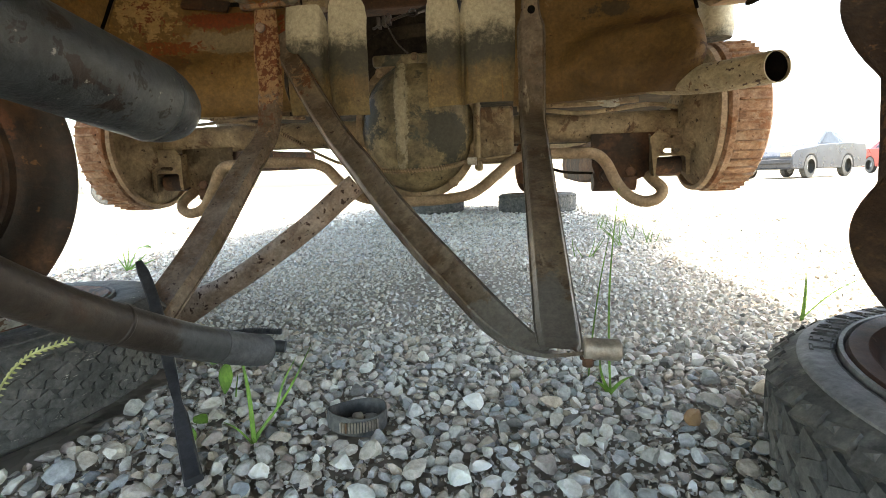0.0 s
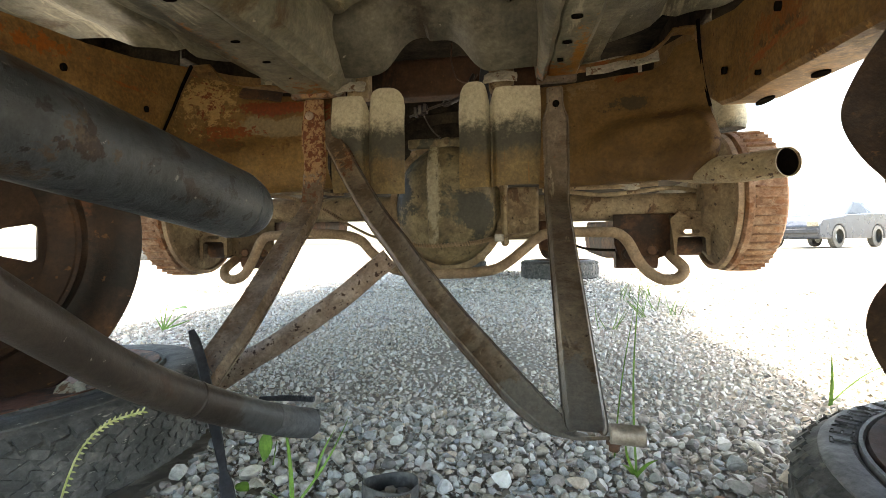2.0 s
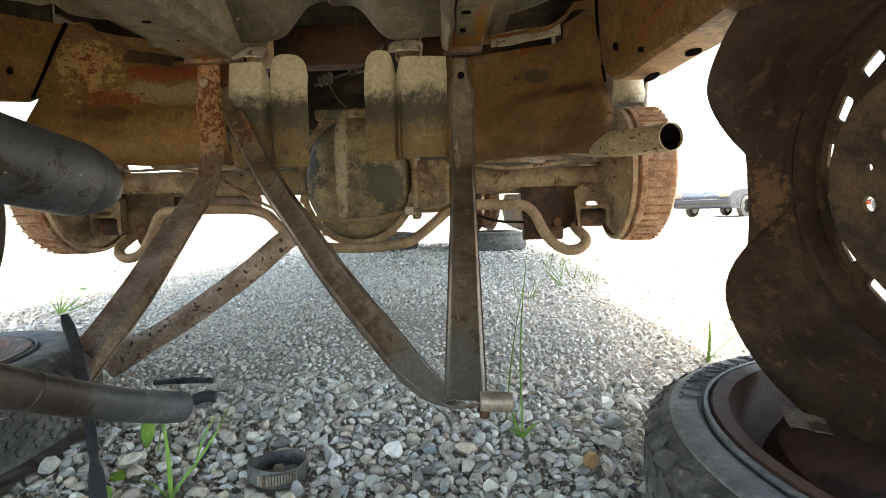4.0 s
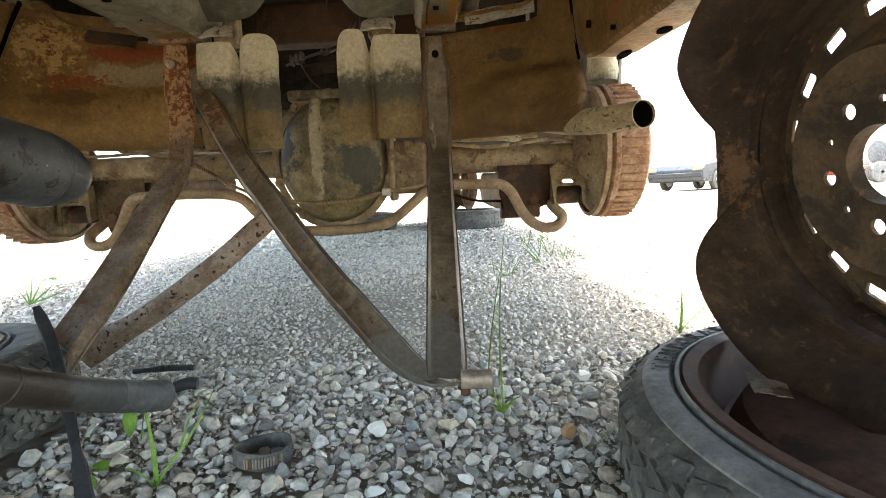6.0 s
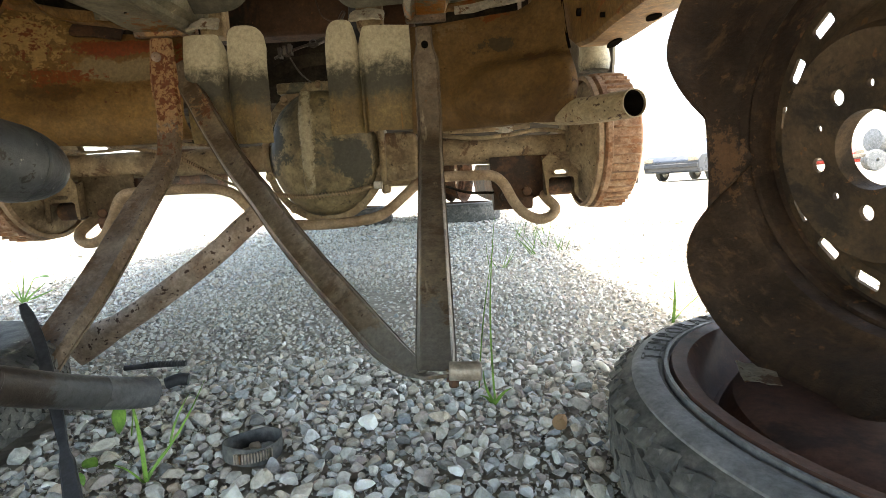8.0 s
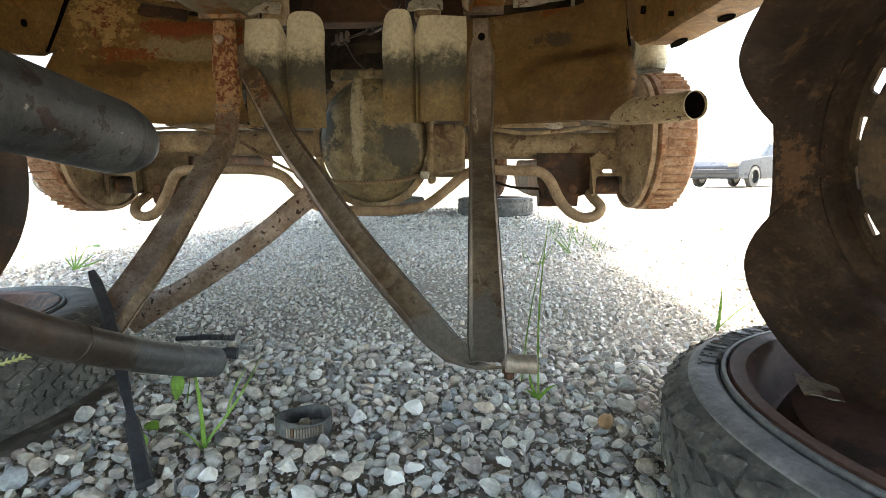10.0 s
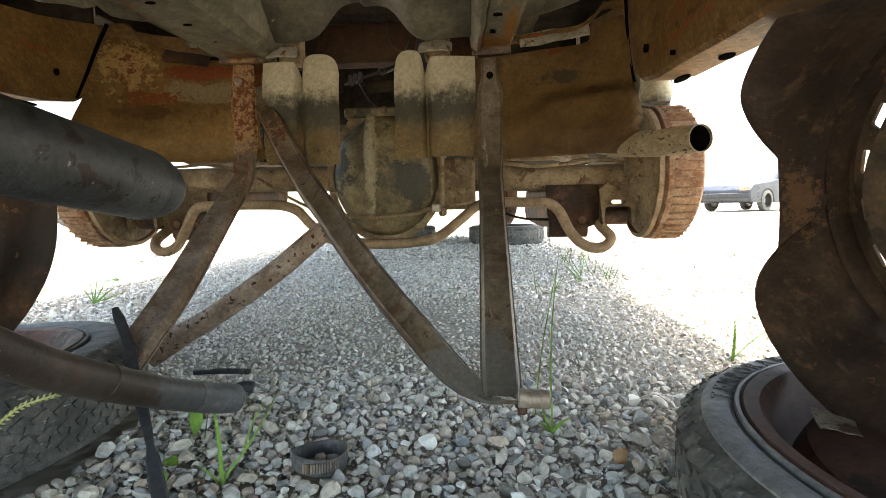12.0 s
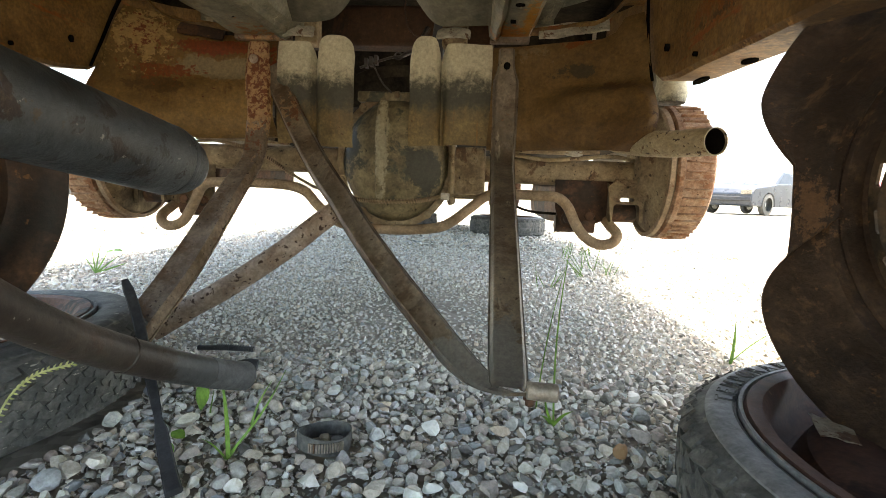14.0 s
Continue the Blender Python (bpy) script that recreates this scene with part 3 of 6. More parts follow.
def cross_half(name, corners, top, n, label, mat=M_XMEM, swell=1.0):
    bm = bmesh.new()
    (xa, xb), (xc, xd), zb = corners

    def f(u, v):
        v *= 1.2
        k = min(v, 1.0)
        zt = top(u)
        x = lerp(lerp(xa, xb, u), lerp(xc, xd, u), k ** 1.1)
        z = lerp(zt, zb - 0.010 * max(0.0, (abs(x) - 0.29) / 0.22), k)
        y = bulge(v)
        out = max(0.0, (abs(x) - 0.29) / 0.22) ** 1.5
        y -= lerp(0.052, 0.098, k) * out
        if swell > 2:
            x -= 0.022 * max(0.0, u - 0.55) / 0.45 * max(0.0, (k - 0.72) / 0.28) ** 2
        e = ((u - 0.66) / 0.40) ** 2 + ((v - 0.74) / 0.34) ** 2
        if e < 1:
            y -= 0.0075 * swell * min(1.0, (1 - e) * 2.2) ** 1.3
        if v > 1:
            z = zb + (v - 1) * 0.03
        return Vector((x, y, z)) + wob((x, y, z), 8, 0.006)

    sheet(bm, n, 40, f, 0.004)
    return part(name, bm, mat, car, label)


cross_half("crossmember", ((-0.488, -0.195), (-0.540, -0.190), 0.392), lambda u: table(u, [(0, 0.640), (0.22, 0.632), (0.3, 0.632), (0.36, 0.606), (1, 0.592)]), 34, "stamped steel crossmember, tan dust with patches of red rust")
cross_half("crossmember", ((0.235, 0.505), (0.232, 0.520), 0.386), lambda u: table(u, [(0, 0.586), (0.30, 0.590), (0.74, 0.594), (0.83, 0.604), (0.88, 0.628), (1, 0.636)]), 34, "stamped steel crossmember under brown dust", M_XMEM_R, 3.8)


def shield(x0, x1, split, round_left):
    """Pale stamped plate with two rounded lobes at its top."""
    bm = bmesh.new()

    def f(u, v):
        x = lerp(x0, x1, u)
        lobe = (x - split) if not round_left else (split - x)
        width = (x1 - split) if not round_left else (split - x0)
        zt = 0.583
        if lobe > 0:
            c = (lobe / width - 0.5) * 2
            zt = 0.555 + 0.040 * math.sqrt(max(0.0, 1 - abs(c) ** 3.2))
        zt -= 0.02 * math.exp(-((x - split) / 0.006) ** 2)
        z = lerp(zt, 0.386 + 0.006 * u * (1 if round_left else -1), v)
        y = -0.150 - 0.010 * math.sin(math.pi * v) - 0.010 * math.exp(-((x - split) / 0.005) ** 2) * -1
        crown = lobe / width if lobe > 0 else -lobe / max(0.01, (x1 - x0) - width)
        y -= 0.008 * math.sin(math.pi * min(max(crown, 0), 1))
        return Vector((x, y, z)) + wob((x, y, z), 12, 0.003)

    sheet(bm, 44, 22, f, 0.003)
    return part("shield", bm, M_SHIELD, car, "pale scuffed stamped plate with dark smudges")


shield(-0.188, -0.034, -0.112, False)
shield(0.077, 0.236, 0.140, True)

# white caps and upright brackets above the plates, rusty bar and dark cavity behind
for x0, x1 in ((-0.172, -0.112), (0.128, 0.192)):
    bm = bmesh.new()
    box(bm, x0 + 0.006, x1 - 0.008, -0.125, -0.09, 0.588, 0.665)
    br = part("bracket", bm, M_DUSTY, car, "dusty upright bracket", bevel=0.003)
    bm = bmesh.new()
    sheet(bm, 10, 4, lambda u, v: Vector((lerp(x0, x1, u), lerp(-0.174, -0.158, v), lerp(0.587, 0.607, v) + 0.004 * math.sin(3 * u))) + wob((x0 + u, v, 1), 5, 0.004), 0.004)
    part("cap_plate", bm, M_CHROME, br, "peeling pale cap plate")
bm = bmesh.new()
box(bm, -0.21, 0.24, 0.03, 0.09, 0.63, 0.72)
part("seat_crossbar", bm, M_REDBROWN, car, "red-brown primed crossbar", bevel=0.008)

# trunk floor: outer pans, raised middle, two hat ribs and an arched step
def pan_out(u, v, sx):
    x = lerp(0.33, 0.93, u)
    y = lerp(-1.60, (-0.20 if sx > 0 else -0.25) - 0.12 * u, v)
    z = 0.650 + 0.055 * min(1, max(0, (x - 0.32) / 0.25)) + 0.012 * math.sin(y * 15 + x * 7) * min(1, u * 4) - 0.02 * max(0, (v - 0.97) / 0.03) + 0.012 * math.exp(-((x - 0.44) / 0.012) ** 2) - 0.010 * math.exp(-((x - 0.50 + 0.1 * y) / 0.03) ** 2)
    return Vector((sx * x, y, z)) + wob((sx * x, y, z), 6, 0.010)


for sx in (-1, 1):
    bm = bmesh.new()
    sheet(bm, 60, 60, lambda u, v: pan_out(u, v, sx), 0.0)
    part("floor_pan", bm, M_FLOOR, car, "grey-green trunk floor pan with soft swages")
bm = bmesh.new()


def pan_mid(u, v):
    x, y = lerp(-0.146, 0.228, u), lerp(-1.60, -0.255, v)
    z = 0.700 + 0.036 * math.exp(-((x - 0.02) / 0.13) ** 4) + 0.012 * math.exp(-((x - 0.155) / 0.010) ** 2) - 0.014 * math.exp(-((x - 0.178) / 0.007) ** 2) - 0.010 * math.exp(-((x + 0.125) / 0.012) ** 2)
    return Vector((x, y, z)) + wob((x, y, z), 9, 0.008)


sheet(bm, 70, 40, pan_mid, 0.0)
part("floor_pan", bm, M_FLOOR, car, "raised middle of the trunk floor with pressed beads")


def hat_rib(profile, holes, label):
    """Long hat-section rib under the floor; each profile point gives x at the far end, x half way back, and z."""
    bm = bmesh.new()
    n = len(profile) - 1

    def f(u, v):
        y = lerp(-0.135, -1.60, v ** 1.6)
        k = (y + 0.15) / -0.42
        a, b, z = profile[round(u * n)]
        if v < 0.02:
            z = lerp(z, 0.602, 0.6)
        x = lerp(a, b, k)
        return Vector((x, y, z)) + wob((x, y, z), 14, 0.0035)

    sheet(bm, n, 60, f, 0.0025)
    rib = part("floor_rib", bm, M_FLOOR, car, label)
    # drain holes: flat black discs in place of shaded openings
    for x, y, r in holes:
        h = bmesh.new()
        rr = lathe(h, [(r, -0.003), (r, 0.003)], Matrix.Translation((x, y, 0.5985)), 14, shape=lambda q, a, i: Vector((q.x * 1.4, q.y * 0.8, q.z)))
        cap(h, rr[0])
        cap(h, rr[1])
        part("hole", h, M_HOLE, rib, "black disc as the shade in a drain hole")
    xs = [p[0] for p in profile if p[2] < 0.61]
    bm = bmesh.new()
    box(bm, min(xs), max(xs), -0.146, -0.130, 0.588, 0.603)
    part("rib_foot", bm, M_STRUT_RUST, rib, "rust-orange rib end", bevel=0.003)


hat_rib([(-0.350, -0.392, 0.652), (-0.345, -0.385, 0.640), (-0.318, -0.362, 0.626), (-0.292, -0.292, 0.624), (-0.282, -0.279, 0.603), (-0.278, -0.275, 0.599), (-0.236, -0.240, 0.598), (-0.197, -0.214, 0.599), (-0.194, -0.210, 0.604), (-0.187, -0.201, 0.593), (-0.177, -0.189, 0.590), (-0.168, -0.178, 0.594), (-0.165, -0.172, 0.603), (-0.152, -0.152, 0.612), (-0.143, -0.143, 0.640), (-0.140, -0.140, 0.705)],
        ((-0.235, -0.423, 0.0058), (-0.233, -0.333, 0.0054), (-0.234, -0.250, 0.0044), (-0.24, -0.56, 0.007)), "long grey-green hat rib with a bead, rusty at its end")
hat_rib([(0.222, 0.238, 0.705), (0.226, 0.240, 0.640), (0.229, 0.243, 0.606), (0.233, 0.252, 0.597), (0.240, 0.259, 0.592), (0.247, 0.265, 0.597), (0.249, 0.268, 0.604), (0.252, 0.271, 0.600), (0.276, 0.290, 0.599), (0.301, 0.318, 0.600), (0.305, 0.322, 0.606), (0.316, 0.330, 0.622), (0.345, 0.372, 0.624), (0.349, 0.376, 0.632), (0.352, 0.380, 0.655)],
        ((0.281, -0.404, 0.0058), (0.274, -0.314, 0.0054), (0.268, -0.234, 0.0036), (0.287, -0.54, 0.007)), "long grey-green hat rib with drain holes and a rusty edge")

# arched panel that closes the middle of the floor over the axle
bm = bmesh.new()


def arch_f(u, v):
    x = lerp(-0.200, 0.236, u)
    low = 0.607 + 0.008 * (x < 0.02) + 0.066 * math.exp(-(abs((x - 0.03) / 0.078)) ** 4)
    top = 0.700 + 0.038 * math.exp(-((x - 0.02) / 0.13) ** 4)
    z = lerp(top, low, v)
    return Vector((x, -0.262 + 0.085 * v ** 1.7 - 0.018 * math.sin(math.pi * v), z)) + wob((x, 0, z), 12, 0.005)


sheet(bm, 60, 16, arch_f, 0.003)
part("arch_panel", bm, M_ARCH, car, "arched floor panel over the axle, its shade put into the colour")
# sharp seam brackets between rail and crossmember
for sx, x0 in ((1, 0.455), (-1, 0.44)):
    bm = bmesh.new()
    sheet(bm, 14, 3, lambda u, v: Vector((sx * lerp(x0 - 0.17, x0 + 0.075, u), -0.135 - 0.02 * v, table(u, [(0, 0.605), (0.6, 0.622), (0.72, 0.645), (0.8, 0.668), (1, 0.664)]) + 0.006 * v)) + wob((u * 4, v, sx), 2, 0.003), 0.003)
    part("seam_flange", bm, M_RAIL, car, "bent rusty seam flange")
for x0, x1, z0, z1, sl, mat, lab in ((0.322, 0.452, 0.594, 0.620, 0.016, M_CHROME, "peeling cream and rust bracket on the crossmember"), (-0.452, -0.302, 0.606, 0.628, -0.026, M_RUST, "rusty bar lying behind the crossmember's edge")):
    bm = bmesh.new()
    sheet(bm, 16, 4, lambda u, v: Vector((lerp(x0, x1, u), -0.156 + 0.012 * v, lerp(z0, z1, v) + sl * (u if sl > 0 else u * 0.9))) + wob((x0 + u * 0.2, v * 0.1, z0), 14, 0.004), 0.004)
    part("top_bracket", bm, mat, car, lab)
# added wheelhouse sheets: they stop side light and show as near-black shade
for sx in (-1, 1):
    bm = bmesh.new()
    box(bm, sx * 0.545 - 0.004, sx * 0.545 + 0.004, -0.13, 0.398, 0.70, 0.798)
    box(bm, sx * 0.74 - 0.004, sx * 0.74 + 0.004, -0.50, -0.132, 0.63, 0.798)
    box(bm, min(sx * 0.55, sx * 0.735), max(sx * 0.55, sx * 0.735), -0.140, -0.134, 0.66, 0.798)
    part("wheelhouse", bm, M_DARK, car, "added wheelhouse panel, near-black to keep the cavity in shade")
# black strips laid as the shade in the open joint between each rail and the crossmember's end
for pts in (((0.509, -0.185, 0.668), (0.509, -0.195, 0.61), (0.510, -0.212, 0.55), (0.511, -0.238, 0.502)), ((-0.4995, -0.165, 0.667), (-0.4995, -0.196, 0.614), (-0.499, -0.226, 0.558), (-0.498, -0.257, 0.504))):
    bm = bmesh.new()
    sweep(bm, smooth_path(pts, 6), [(-0.0022, -0.0022), (0.0022, -0.0022), (0.0022, 0.0022), (-0.0022, 0.0022)], (1, 0, 0), [(1, lerp(1.5, 0.6, i / 18)) for i in range(19)])
    part("open_joint", bm, M_HOLE, car, "black strip as the shade in the joint between rail and crossmember")
# plain outer shell, added to shade the underside: rear cover, rockers, quarter panels with wheel openings, front and
# roof
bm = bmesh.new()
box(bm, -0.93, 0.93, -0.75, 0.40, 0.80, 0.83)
# upright near-black sheet added behind a bright gap, read as shade
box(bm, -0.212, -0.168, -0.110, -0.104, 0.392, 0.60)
part("rear_floor", bm, M_DARK, car, "near-black sheets above and behind the axle, coloured as cavity shade")
# near-black board added to keep light out of the cavity
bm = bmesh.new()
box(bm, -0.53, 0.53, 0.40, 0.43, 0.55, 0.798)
part("heel_board", bm, M_DARK, car, "added heel board ahead of the axle, coloured as cavity shade")
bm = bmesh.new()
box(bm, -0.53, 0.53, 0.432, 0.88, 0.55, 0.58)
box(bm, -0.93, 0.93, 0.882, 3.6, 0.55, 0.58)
part("cabin_floor", bm, M_DARK, car, "cabin floor coloured near-black as cavity shade")
# low edges behind the wheels hang out of view to cut side light
for sx in (-1, 1):
    bm = bmesh.new()
    prof = [(-1.62, 0.36), (-0.95, 0.34), (-0.58, 0.36), (-0.52, 0.90), (-0.40, 0.99), (0.55, 0.99), (0.80, 0.90), (0.88, 0.50), (2.25, 0.49), (2.32, 0.66), (2.45, 0.78), (2.95, 0.78), (3.08, 0.66), (3.15, 0.50), (3.62, 0.52)]
    low = [bm.verts.new((sx * 0.965, y, z)) for y, z in prof]
    top = [bm.verts.new((sx * 0.965, y, 1.02)) for y, z in prof]
    low2 = [bm.verts.new((sx * 0.955, y, z)) for y, z in prof]
    top2 = [bm.verts.new((sx * 0.955, y, 1.02)) for y, z in prof]
    for i in range(len(prof) - 1):
        bm.faces.new((low[i], low[i + 1], top[i + 1], top[i]))
        bm.faces.new((low2[i], low2[i + 1], top2[i + 1], top2[i]))
        bm.faces.new((low[i], low[i + 1], low2[i + 1], low2[i]))
    part("side_panel", bm, M_BODY, car, "added body side with open wheel arches, there to shade the underside", smooth=False)
for nm, dims in (("tail_panel", (-0.955, 0.955, -1.64, -1.60, 0.56, 1.02)), ("nose_panel", (-0.955, 0.955, 3.60, 3.64, 0.46, 1.02)), ("deck_panel", (-0.955, 0.955, -1.598, 3.598, 1.022, 1.05)), ("roof_panel", (-0.70, 0.70, -0.2, 1.9, 1.40, 1.43))):
    bm = bmesh.new()
    box(bm, *dims)
    part(nm, bm, M_BODY, car, "added beige body panel, there to shade the underside", smooth=False, bevel=0.01)
for x in (-0.66, 0.66):
    for y in (-0.15, 0.9, 1.85):
        bm = bmesh.new()
        box(bm, x - 0.03, x + 0.03, y - 0.04, y + 0.04, 1.048, 1.402)
        part("roof_pillar", bm, M_BODY, car, "added roof pillar of the shading shell")


# ---- rear axle ----
bm = bmesh.new()
tube(bm, [(0.14, 0, 0.356), (0.35, 0, 0.352), (0.60, 0, 0.350)], 0.029, 24, (0, 1, 0))
tube(bm, [(-0.05, 0, 0.360), (-0.35, 0, 0.364), (-0.60, 0, 0.364)], 0.029, 24, (0, 1, 0))
axle = part("rear_axle", bm, M_DUSTY, car, "tan dust-coated rear axle tube")

bm = bmesh.new()
C = Vector((0.035, 0.0, 0.362))


def diff_shape(q, a, i):
    q = Vector((q.x * 1.0, q.y * 1.15, q.z))
    return q + wob(q, 14, 0.005)


m = Matrix.Translation(C) @ Matrix.Rotation(radians(90), 4, "X")
r = lathe(bm, [(0.118, -0.07), (0.122, 0.0), (0.120, 0.03), (0.113, 0.050), (0.108, 0.062), (0.095, 0.078), (0.07, 0.090), (0.035, 0.096), (0.006, 0.098)], m, 40, shape=diff_shape)
cap(bm, r[0])
cap(bm, r[-1])
diff = part("differential", bm, M_DIFF, car, "bulging oil-stained differential cover with a pale drip")
bm = bmesh.new()
lathe(bm, [(0.119, 0.040), (0.131, 0.042), (0.131, 0.050), (0.117, 0.052)], m, 40, shape=lambda q, a, i: Vector((q.x, q.y * 1.13, q.z)))
part("flange", bm, M_DUSTY, diff, "dusty cover flange")
for k in range(10):
    a = 2 * math.pi * (k + 0.5) / 10
    bm = bmesh.new()
    bolt(bm, C + Vector((0.124 * math.cos(a), -0.052, 0.14 * math.sin(a))), (0, -1, 0), 0.007, 0.008)
    part("bolt", bm, M_DUSTY, diff, "dusty cover bolt")
bm = bmesh.new()
tube(bm, smooth_path([(0.010, -0.070, 0.485), (0.009, -0.091, 0.43), (0.011, -0.096, 0.36), (0.010, -0.090, 0.30), (0.012, -0.070, 0.262)], 5), 0.009, 12, (1, 0, 0), [(1.3, 0.7)] * 21)
part("rib", bm, M_DIFF, diff, "pale vertical rib with dried drips")
bm = bmesh.new()
box(bm, 0.15, 0.232, -0.048, 0.02, 0.285, 0.398)
box(bm, 0.152, 0.166, -0.066, 0.02, 0.27, 0.41)
hs = part("housing_side", bm, M_DUSTY, diff, "cast axle housing shoulder", bevel=0.01)
for x, z, rr in ((0.207, 0.372, 0.008), (0.178, 0.318, 0.0065), (0.205, 0.325, 0.005)):
    bm = bmesh.new()
    bolt(bm, (x, -0.052, z), (0, -1, 0), rr, 0.009)
    part("bolt", bm, M_DUSTY, diff, "dusty plug bolt")
bm = bmesh.new()
box(bm, -0.052, 0.085, -0.055, 0.03, 0.488, 0.510)
part("top_plate", bm, M_DIFF, diff, "dusty upper mount plate", bevel=0.004)


def brake_drum(sx, z):
    """Finned drum with its backing plate, hub side outwards."""
    m = Matrix.Translation((sx * 0.604, 0, z)) @ Matrix.Rotation(radians(90 * sx), 4, "Y")
    bm = bmesh.new()
    r = lathe(bm, [(0.128, 0.002), (0.137, 0.0), (0.143, 0.004), (0.144, 0.013), (0.139, 0.016), (0.139, 0.060), (0.137, 0.070), (0.128, 0.077), (0.06, 0.080), (0.01, 0.080)], m, 64)
    cap(bm, r[-1])
    drum = part("brake_drum", bm, M_DRUM, car, "orange-rusted finned brake drum without its wheel")
    fin = bmesh.new()
    box(fin, 0.1385, 0.1445, -0.0016, 0.0016, 0.0165, 0.067)
    first = part("fin", fin, M_DRUM, drum, smooth=False)
    first.matrix_basis = m
    for k in range(1, 48):
        o = new("fin", first.data)
        o.parent = drum
        o.matrix_basis = m @ Matrix.Rotation(2 * math.pi * k / 48, 4, "Z")
    bm = bmesh.new()
    r = lathe(bm, [(0.03, -0.050), (0.06, -0.046), (0.075, -0.026), (0.10, -0.020), (0.122, -0.012), (0.131, -0.004), (0.133, 0.003), (0.126, 0.005)], m, 56, shape=lambda q, a, i: q + wob(q, 20, 0.003))
    part("backing_plate", bm, M_DUSTY, drum, "dusty stamped backing plate")
    bm = bmesh.new()
    lathe(bm, [(0.132, -0.015), (0.1405, -0.013), (0.1415, -0.004), (0.133, -0.003)], m, 64, close=True)
    part("backing_rim", bm, M_SWAY, drum, "pale rolled edge of the backing plate")
    bm = bmesh.new()
    bolt(bm, m @ Vector((0.03, 0.075, -0.026)), (-sx, 0, 0), 0.012, 0.012)
    part("adjuster", bm, M_STEEL, drum, "dusty adjuster plug")
    return drum


brake_drum(1, 0.357)
brake_drum(-1, 0.352)


def shock_bracket(sx, z, low=-0.05, up=0.0):
    """Bent bracket with a long slot and a small hole, and the shock eye inside it."""
    bm = bmesh.new()
    c = sx * 0.538
    y0, y1 = -0.046, -0.041
    out = [(-0.036, -0.045), (-0.029, -0.045), (-0.027, -0.006), (-0.022, -0.002), (0.022, -0.002), (0.027, -0.006), (0.029, -0.040), (0.036, -0.040), (0.036, 0.034), (0.024, 0.050), (-0.024, 0.050), (-0.036, 0.034)]
    slot = [(-0.016 + 0.0, 0.008), (-0.012, 0.004), (0.012, 0.004), (0.016, 0.008), (0.012, 0.0125), (-0.012, 0.0125)]
    dot = [(0.0028 * math.cos(k), 0.035 + 0.0028 * math.sin(k)) for k in [2 * math.pi * i / 10 for i in range(10)]]
    es = []
    for lp in (out, slot, dot):
        vs = [bm.verts.new((c + px, y0, z + pz)) for px, pz in lp]
        es += [bm.edges.new((vs[i], vs[(i + 1) % len(vs)])) for i in range(len(vs))]
    bmesh.ops.triangle_fill(bm, edges=es, use_beauty=True)
    cheek = {}
    for px in (-0.036, 0.036):
        q = [bm.verts.new((c + px, yy, z + zz)) for yy, zz in ((y0, -0.04), (0.02, -0.02), (0.02, 0.06), (y0, 0.034))]
        bm.faces.new(q)
    bmesh.ops.remove_doubles(bm, verts=bm.verts, dist=0.0003)
    bmesh.ops.recalc_face_normals(bm, faces=bm.faces)
    bmesh.ops.solidify(bm, geom=bm.faces[:], thickness=0.004)
    b = part("shock_bracket", bm, M_DUSTY, car, "dusty slotted shock bracket")
    bm = bmesh.new()
    tube(bm, [(c - 0.026, -0.01, z - 0.022), (c + 0.026, -0.01, z - 0.022)], 0.020, 20, (0, 1, 0))
    part("shock_eye", bm, M_RUST, b, "rusty shock eye")
    bm = bmesh.new()
    path = smooth_path([(c - sx * 0.10, 0.02, z + up), (c - sx * 0.11, 0.16, z - 0.01 + up), (c - sx * 0.12, 0.45, z + up)], 4)
    sweep(bm, path, [(-0.032, low), (0.032, low), (0.038, 0.0), (0.032, 0.042), (-0.032, 0.042), (-0.038, 0)], (1, 0, 0))
    arm = part("trailing_arm", bm, M_RUST, car, "dark rusted control arm", bevel=0.006)
    bm = bmesh.new()
    bolt(bm, (c - sx * 0.07, -0.02, z - 0.03), (-sx * 0.3, -1, 0), 0.011, 0.012)
    tube(bm, [(c - sx * 0.145, -0.01, z - 0.05), (c - sx * 0.06, -0.01, z - 0.05)], 0.019, 18, (0, 1, 0))
    part("bushing", bm, M_RUST, arm, "rusty bushing and bolt")


def arm_bracket(sx, dz, mat):
    """Dark plate between the axle tube and the control arm, with its bolt."""
    bm = bmesh.new()
    loop = [(0.386, 0.335), (0.389, 0.272), (0.402, 0.238), (0.428, 0.227), (0.470, 0.238), (0.512, 0.254), (0.512, 0.335)]
    vs = [bm.verts.new((sx * x, -0.030 + 0.05 * (x - 0.386), z + dz)) for x, z in loop]
    bm.faces.new(vs)
    bmesh.ops.solidify(bm, geom=bm.faces[:], thickness=0.005)
    plate = part("arm_bracket", bm, mat, car, "plate of the control arm bracket", bevel=0.0015)
    bm = bmesh.new()
    bolt(bm, (sx * 0.415, -0.036, 0.250 + dz), (0, -1, 0), 0.009, 0.010)
    part("bolt", bm, M_RUST, plate, "rusty hex bolt")


arm_bracket(1, 0.0, M_RUST)
arm_bracket(-1, 0.008, M_DUSTY)
shock_bracket(1, 0.288)
shock_bracket(-1, 0.292, -0.01, 0.055)

